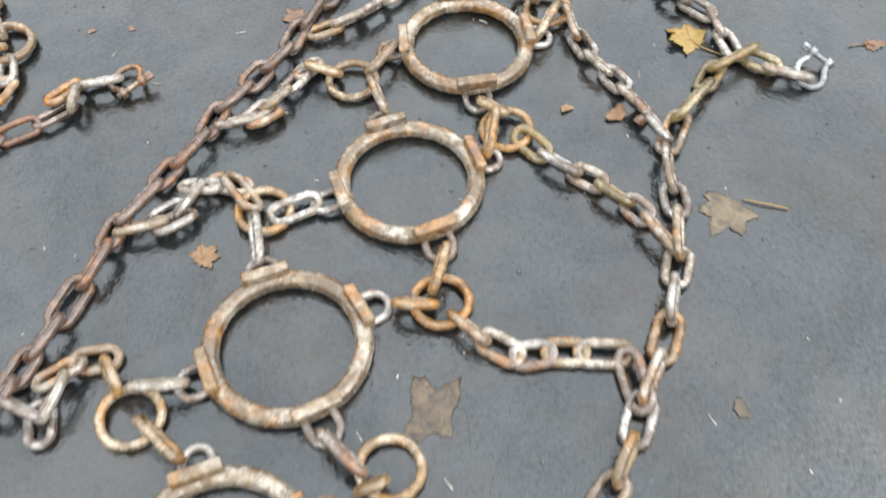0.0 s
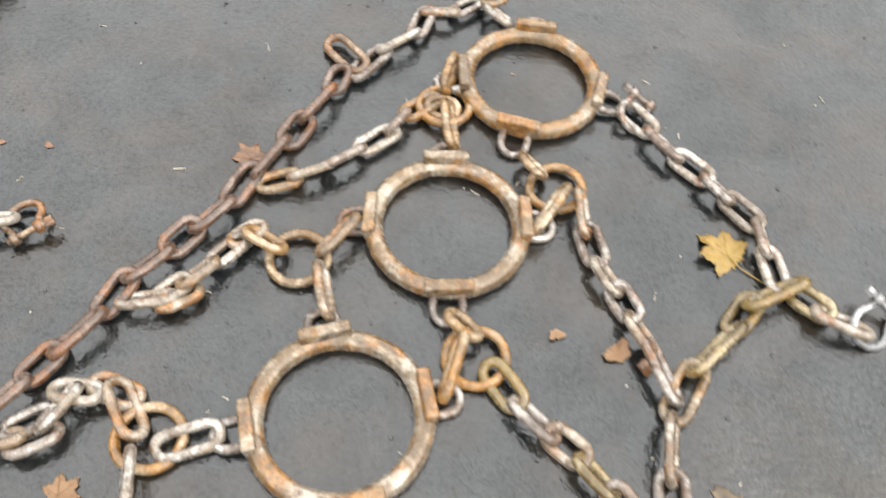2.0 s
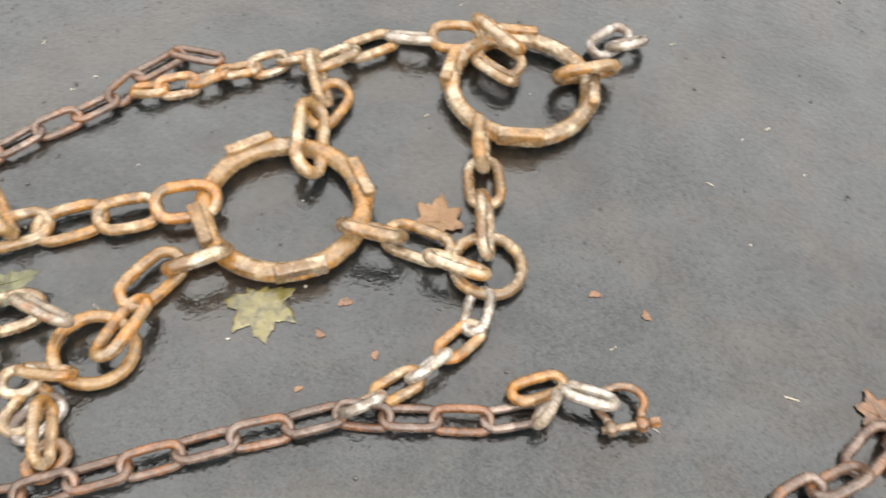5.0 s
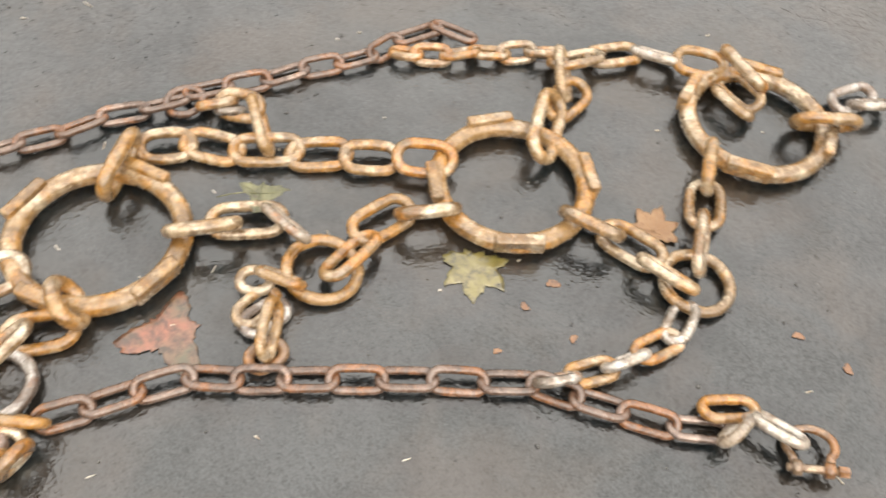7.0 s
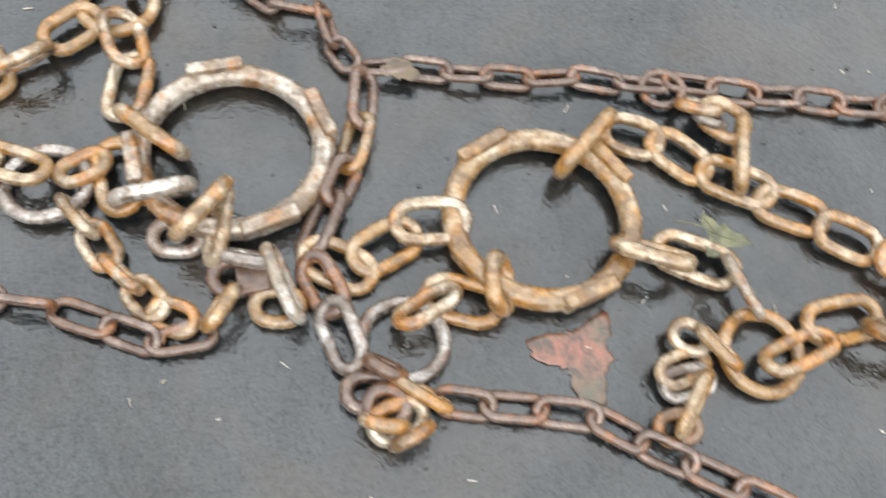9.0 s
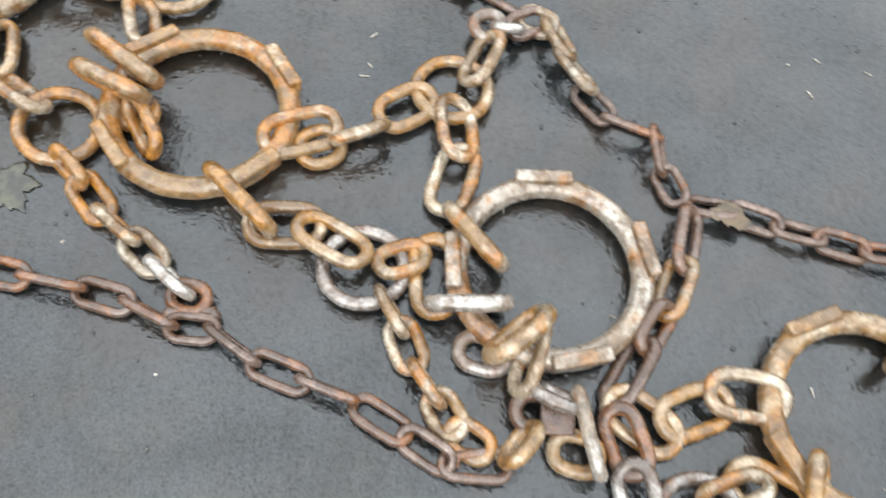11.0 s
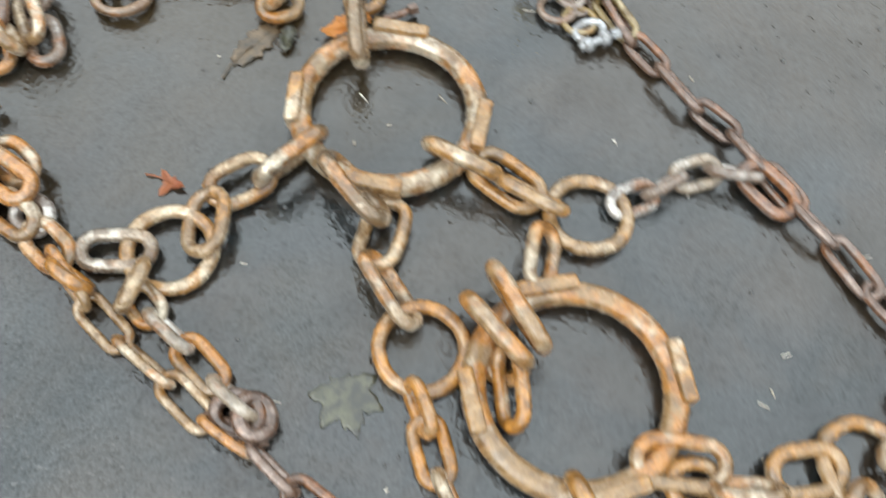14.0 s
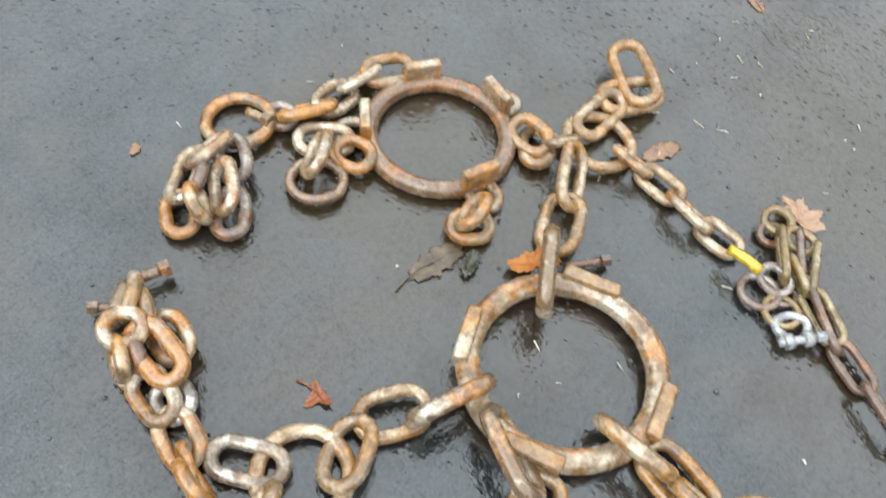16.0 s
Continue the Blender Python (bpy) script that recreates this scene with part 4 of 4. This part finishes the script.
link(net_far, "m", (-2.152, -0.935), (-2.095, -0.885), 12, 2, "t")
link(net_far, "m", (-2.126, -0.960), (-2.122, -0.888), 30, 8, "r")
link(net_far, "m", (-2.039, -1.152), (-2.110, -1.116), 15, 10, "t")
link(net_far, "n", (-1.996, -1.152), (-2.071, -1.146), -46, 6, "t")
link(net_far, "m", (-1.952, -1.151), (-2.028, -1.151), 10, 4, "r")
link(net_far, "m", (-1.906, -1.173), (-1.983, -1.136), -40, 4, "o")
link(net_far, "n", (-1.916, -1.203), (-1.923, -1.153), 10, 2, "g")
link(net_far, "m", (-1.899, -1.136), (-1.959, -1.079), 12, 4, "t")
link(net_far, "m", (-1.929, -1.109), (-1.864, -1.066), 55, 10, "t")
link(net_far, "m", (-1.929, -1.094), (-1.945, -1.032), 20, 6, "t")
link(net_far, "m", (-2.001, -0.901), (-1.939, -0.884), 50, 12, "t")
link(net_far, "m", (-1.939, -0.909), (-1.984, -0.867), 8, 4, "t")
link(net_far, "n", (-0.733, 0.877), (-0.689, 0.944), -18, 6, "o")
link(net_far, "n", (-0.691, 0.920), (-0.684, 0.862), 69, 4, "s")
link(net_far, "n", (-0.693, 0.925), (-0.620, 0.953), -38, 4, "s")
connector(net_far, -1.162, 0.623, "r")
connector(net_far, -0.860, 1.020, "r")
connector(net_far, -1.242, 0.225, "g")
connector(net_far, -1.493, -0.142, "g")
connector(net_far, -1.642, -0.517, "o")
connector(net_far, -1.746, -0.056, "r")
connector(net_far, -1.876, -0.423, "r")
connector(net_far, -1.612, -0.810, "r")
link(net_far, "m", (-1.518, -0.647), (-1.477, -0.611), -30, 4, "d")
link(net_far, "m", (-1.564, -0.962), (-1.543, -0.890), 20, 0, "t")
link(net_far, "m", (-1.537, -0.907), (-1.528, -0.846), -75, 0, "o")
link(net_far, "k", (-1.596, -1.062), (-1.638, -1.100), -70, 10, "t")
link(net_far, "k", (-1.579, -1.065), (-1.625, -1.102), -70, 4, "c")
bolt(net_far, (-1.630, -1.105), (-1.664, -1.092), .013, "n", 10)
bolt(net_far, (-1.604, -1.089), (-1.586, -1.105), .010, "n", 8)
bolt(net_far, (-1.547, -1.014), (-1.559, -1.012), .014, "o", 8)
connector(net_far, -2.194, -0.857, "r")
paint_band(net_far, (-2.156, -0.637), (-2.155, -0.592), 0.0300, "w")
link(net_far, "s2", (-2.250, -0.636), (-2.248, -0.591), 40, 6, "y")
link(net_far, "s2", (-2.229, -0.628), (-2.239, -0.589), 15, 0, "d")
link(net_far, "s2", (-2.236, -0.601), (-2.240, -0.553), 10, 16, "y")
link(net_far, "s2", (-2.240, -0.607), (-2.164, -0.560), -75, 6, "y")
link(net_far, "s2", (-2.211, -0.580), (-2.174, -0.531), -70, 2, "y")
link(net_far, "s2", (-2.262, -0.587), (-2.187, -0.542), -60, 0, "d")
link(net_far, "s2", (-2.255, -0.561), (-2.177, -0.528), -75, 2, "y")
link(net_far, "s2", (-2.191, -0.540), (-2.145, -0.470), 20, 2, "y")
link(net_far, "s2", (-2.174, -0.597), (-2.165, -0.548), 25, 4, "g")
connector(net_far, -1.874, -1.209, "t", 0.041)
connector(net_far, -1.879, -1.070, "n", 0.033)

# shackles of the near chain net
shackle(net_near, (0.545, 1.062), (0.580, 1.122), .050, "z", 20)
shackle(net_near, (0.195, 1.360), (0.206, 1.421), .052, "g", 30)

# fittings of the far chain net
shackle(net_far, (-0.637, 0.975), (-0.601, 0.933), .054, "n", 12)
shackle(net_far, (-2.138, -0.537), (-2.114, -0.511), .036, "z", 10)
bolt(net_far, (-1.889, -1.207), (-1.895, -1.181), .012, "r", 14)
bolt(net_far, (-2.138, -0.925), (-2.142, -0.906), .010, "r", 16)
lug(net_far, (-1.335, 0.076), 90, "d")
crossbar(net_far, (-1.423, -0.347), (-1.427, -0.297), "d")
crossbar(net_far, (-1.478, -0.675), (-1.487, -0.613), "d")
crossbar(net_far, (-1.291, -0.028), (-1.300, 0.018), "d")
connector(net_far, -2.145, -0.578, "g", 0.023)
connector(net_far, -2.140, -0.544, "y", 0.021)
connector(net_far, -2.164, -0.555, "g", 0.016)
bolt(net_far, (-2.002, -0.771), (-2.040, -0.742), .010, "d", 4)
ring(net_near, -0.272, 0.184, [-150, -60, 30, 116], True, "c")
ring(net_far, -2.046, -1.015, [-124, -47, 73, 168], False, "n", 0.092, True)


# ---- leaves and litter ----
def leaf(x, y, size, kind, tone, turn, label, curl=0.12, z=0.001, stem=True):
    """A fallen leaf: a blade of pointed lobes with raised veins, a curled rim and a thin stalk."""
    lobes = {"maple": [(0, 1.0), (48, 0.92), (-48, 0.88), (100, 0.78), (-100, 0.80), (150, 0.42), (-150, 0.45)],
             "oak": [(0, 1.0), (38, 0.62), (-38, 0.62), (80, 0.58), (-80, 0.58), (128, 0.50), (-128, 0.50)],
             "oval": [(0, 1.0), (180, 0.95)],
             "three": [(0, 1.0), (-99, 0.98), (145, 0.85), (75, 0.5)],
             "fork": [(27, 1.0), (-30, 0.95), (140, 0.85), (-135, 0.62)],
             "torn": [(8, 1.0), (75, 0.55), (-40, 0.62), (-115, 0.8), (160, 0.5)]}[kind]
    taper = radians({"maple": 22, "oak": 26, "oval": 30, "three": 24, "fork": 25, "torn": 34}[kind])
    floor_r = {"maple": 0.30, "oak": 0.30, "oval": 0.34, "three": 0.28, "fork": 0.34, "torn": 0.40}[kind]
    rays, hoops = 96, 6
    verts, faces = [Vector((0, 0, 0.001))], []
    for h in range(1, hoops + 1):
        f = h / hoops
        for k in range(rays):
            a = 360 * k / rays - 180
            r = floor_r
            for at, reach in lobes:
                off = radians(abs((a - at + 180) % 360 - 180))
                if off < 1.3:
                    r = max(r, reach * math.sin(taper) / math.sin(taper + off) * (1 + 0.22 * math.sin(min(off * 5, math.pi))))
            r = min(r, 1.0) * (1 + 0.14 * noise.noise(Vector((k * 0.45, x * 9, y * 9))) + (0.04 if k % 4 == 0 else -0.03))
            px, py = math.cos(radians(a)) * r * f * size / 2, math.sin(radians(a)) * r * f * size / 2
            bend = curl * size * f * f * (0.35 + noise.noise(Vector((px * 30 + x * 5, py * 30, y * 5))))
            verts.append(Vector((px, py, 0.001 + max(bend, -0.0005))))
    for k in range(rays):
        l = (k + 1) % rays
        faces.append((0, 1 + k, 1 + l))
        for h in range(hoops - 1):
            p, q = 1 + h * rays, 1 + (h + 1) * rays
            faces.append((p + k, q + k, q + l, p + l))
    count = len(verts)
    verts += [v + Vector((0, 0, -0.0007)) for v in verts]
    faces += [tuple(reversed([i + count for i in f])) for f in faces]
    rim = 1 + (hoops - 1) * rays
    faces += [(rim + k, rim + k + count, rim + (k + 1) % rays + count, rim + (k + 1) % rays) for k in range(rays)]
    ob = new("leaf", mesh_from("leaf", verts, faces))
    ob.data.materials.append(LEAF[tone])
    ob.matrix_world = pose(x, y, z if curl > 0.02 else 0.0004, 0, 0, turn)
    tagged(ob, label, "leaf", "fallen leaves")
    bpy.context.view_layer.update()
    for at, reach in lobes if curl > 0.02 and kind != "torn" else ():
        c, s = math.cos(radians(at)), math.sin(radians(at))
        n = reach * size * 0.44
        vp = [Vector((c * n * f, s * n * f, 0.0012 + curl * size * f * f * 0.3)) for f in (0, 0.4, 0.8, 1)]
        tv, tf = tube(vp, 0.0005 if curl > 0.02 else 0.0003, 5, False)
        part("vein", mesh_from("vein", tv, tf), LEAF[tone], ob, Matrix())
    if stem:
        vp = [Vector((-size * f, math.sin(f * 5) * size * 0.05, 0.002)) for f in (0.05, 0.25, 0.5, 0.75)]
        tv, tf = tube(vp, 0.0011, 6, False)
        part("stalk", mesh_from("stalk", tv, tf), LEAF[tone], ob, Matrix())
    return ob


leaf(0.362, 1.162, 0.110, "maple", "gold", 150, "golden yellow lobed leaf on wet asphalt")
leaf(0.225, 0.966, 0.052, "torn", "tan", 200, "small orange-brown leaf beside the chain", 0.15, stem=False)
leaf(0.258, 0.952, 0.044, "torn", "orange", 30, "crumpled orange-brown leaf under the chain", 0.3, stem=False)
leaf(0.392, 0.786, 0.122, "maple", "drab", 240, "large sodden tan leaf flattened on asphalt", 0.01, stem=False)
leaf(-0.404, 0.614, 0.064, "maple", "tan", 60, "tan lobed leaf on wet asphalt", 0.05, stem=False)
leaf(-0.359, 1.148, 0.070, "maple", "orange", 140, "small rust-orange leaf beside the side chain", 0.05, stem=False)
leaf(-0.038, 0.398, 0.130, "fork", "sodden", 90, "forked sodden brown leaf flattened on asphalt", 0.01, stem=False)
leaf(0.375, 0.444, 0.040, "torn", "sodden", 90, "scrap of brown leaf on wet asphalt", 0.02, stem=False)
leaf(0.686, 1.184, 0.055, "oak", "orange", 10, "small orange leaf on wet asphalt")
leaf(0.134, 0.972, 0.030, "torn", "tan", 0, "scrap of tan leaf on wet asphalt", 0.1, stem=False)
leaf(-1.198, 0.425, 0.145, "three", "red", -7, "large red and olive leaf flattened under water", 0.01, stem=False)
leaf(-1.060, 0.798, 0.122, "maple", "green", -40, "yellow-green maple leaf beside a ring", 0.015, stem=False)
leaf(-0.958, 1.042, 0.095, "maple", "tan", 120, "orange-brown leaf beside the chain links", 0.05, stem=False)
leaf(-1.600, 0.282, 0.062, "torn", "drab", 40, "limp tan leaf scrap stuck to the side chain", 0.10, 0.018, False)
leaf(-1.307, 0.618, 0.076, "three", "sage", 60, "pale green leaf draped over chain links", 0.12, 0.022)
leaf(-1.566, -0.567, 0.100, "maple", "olive", 45, "dull olive leaf flattened on asphalt", 0.01, stem=False)
leaf(-1.684, -0.864, 0.040, "three", "rust", 95, "curled rust-red leaf scrap on asphalt", 0.35)
leaf(-1.976, -0.800, 0.070, "oval", "vivid", 140, "bright orange leaf against the ring", 0.30, 0.010, False)
leaf(-1.900, -0.888, 0.085, "oval", "sodden", 172, "dull brown leaf flattened on wet asphalt", 0.03)
leaf(-1.928, -0.856, 0.045, "oval", "olive", 20, "folded olive leaf on wet asphalt", 0.25, stem=False)
leaf(-2.287, -0.594, 0.085, "maple", "pale", 200, "pale pinkish leaf against the knotted chain", 0.2, stem=False)
leaf(-2.254, -0.790, 0.066, "oval", "orange", 160, "brown pointed leaf flattened on wet asphalt", 0.02, stem=False)
leaf(-2.638, -0.855, 0.050, "oval", "orange", 60, "small brown leaf on wet asphalt", 0.05, stem=False)
leaf(-1.758, -1.267, 0.024, "torn", "tan", 10, "scrap of tan leaf on wet asphalt", 0.05, stem=False)
leaf(-0.377, 1.734, 0.035, "torn", "orange", 60, "curled orange leaf scrap on asphalt", 0.45, stem=False)
for x, y, size, turn in ((-0.977, 0.865, 0.024, 20), (-0.898, 0.829, 0.016, 80), (-0.969, 0.809, 0.018, 150), (-0.942, 0.738, 0.014, 40), (-0.728, 1.079, 0.020, 10), (-0.656, 1.091, 0.020, 120)):
    leaf(x, y, size, "torn", "orange", turn, "scrap of orange-brown leaf on wet asphalt", 0.02, stem=False)
vp = [Vector(p) for p in ((0.416, 0.804, 0.003), (0.440, 0.799, 0.004), (0.462, 0.796, 0.004), (0.484, 0.792, 0.003))]
stick = new("leaf_stalk", mesh_from("leaf_stalk", *tube(vp, 0.0013, 8, False, 0.2)))
stick.data.materials.append(LEAF["gold"])
tagged(stick, "thin pale tan leaf stalk on wet asphalt", "stalk")

# slivers of pale wood and straw strewn over the yard
verts, faces = [], []
for i in range(620):
    c = Vector((random.uniform(-3.2, 1.3), random.uniform(-2.4, 2.9), 0.0012))
    if i < 14:
        c = Vector((random.gauss(-2.43, 0.10), random.gauss(-0.76, 0.10), 0.0012))
    a = random.uniform(0, math.pi)
    n = random.choice((random.uniform(0.0008, 0.0025), random.uniform(0.002, 0.006), random.uniform(0.003, 0.009)))
    t = random.uniform(0.0004, 0.0008) if n > 0.0027 else random.uniform(0.0006, 0.0014)
    d, s = Vector((math.cos(a), math.sin(a), 0)), Vector((-math.sin(a), math.cos(a), 0))
    k = len(verts)
    for u, v in ((-1, -1), (1, -0.5), (1, 0.5), (-1, 1)):
        for h in (0, 0.0014):
            verts.append(c + d * n * u + s * t * v + Vector((0, 0, h - 0.001)))
    for f in ((1, 3, 5, 7), (0, 2, 3, 1), (2, 4, 5, 3), (4, 6, 7, 5), (6, 0, 1, 7)):
        faces.append(tuple(k + i for i in f))
me = mesh_from("wood_shavings", verts, faces, False)
me.materials.append(WOOD)
tagged(new("wood_shavings", me), "pale wood slivers and straw strewn over asphalt", "shavings", kind="stuff")

# wet grit, each a low rounded stone
verts, faces = [], []
for _ in range(2600):
    c = Vector((random.uniform(-3.2, 1.3), random.uniform(-2.4, 2.9), 0))
    r = random.choice((0.0012, 0.0016, 0.0022, 0.0030)) * random.uniform(0.8, 1.3)
    turn, squash = random.uniform(0, 6.28), random.uniform(0.55, 1.0)
    k = len(verts)
    for f, h in ((1.0, -0.0005), (0.86, 0.42 * r), (0.45, 0.70 * r)):
        for q in range(7):
            a = q * math.tau / 7
            u, v = math.cos(a) * r * f, math.sin(a) * r * f * squash
            verts.append(c + Vector((u * math.cos(turn) - v * math.sin(turn), u * math.sin(turn) + v * math.cos(turn), h + random.uniform(0, 0.1) * r)))
    for b in (0, 7):
        for q in range(7):
            faces.append((k + b + q, k + b + (q + 1) % 7, k + b + 7 + (q + 1) % 7, k + b + 7 + q))
    faces.append(tuple(k + 14 + q for q in range(7)))
me = mesh_from("grit", verts, faces)
me.materials.append(leaf_material("wet_grit", (0.012, 0.012, 0.012), (0.05, 0.047, 0.042), (0.10, 0.095, 0.085), 0.12, 0.9, 60))
tagged(new("grit", me), "fine dark wet grit scattered over asphalt", "grit", kind="stuff")
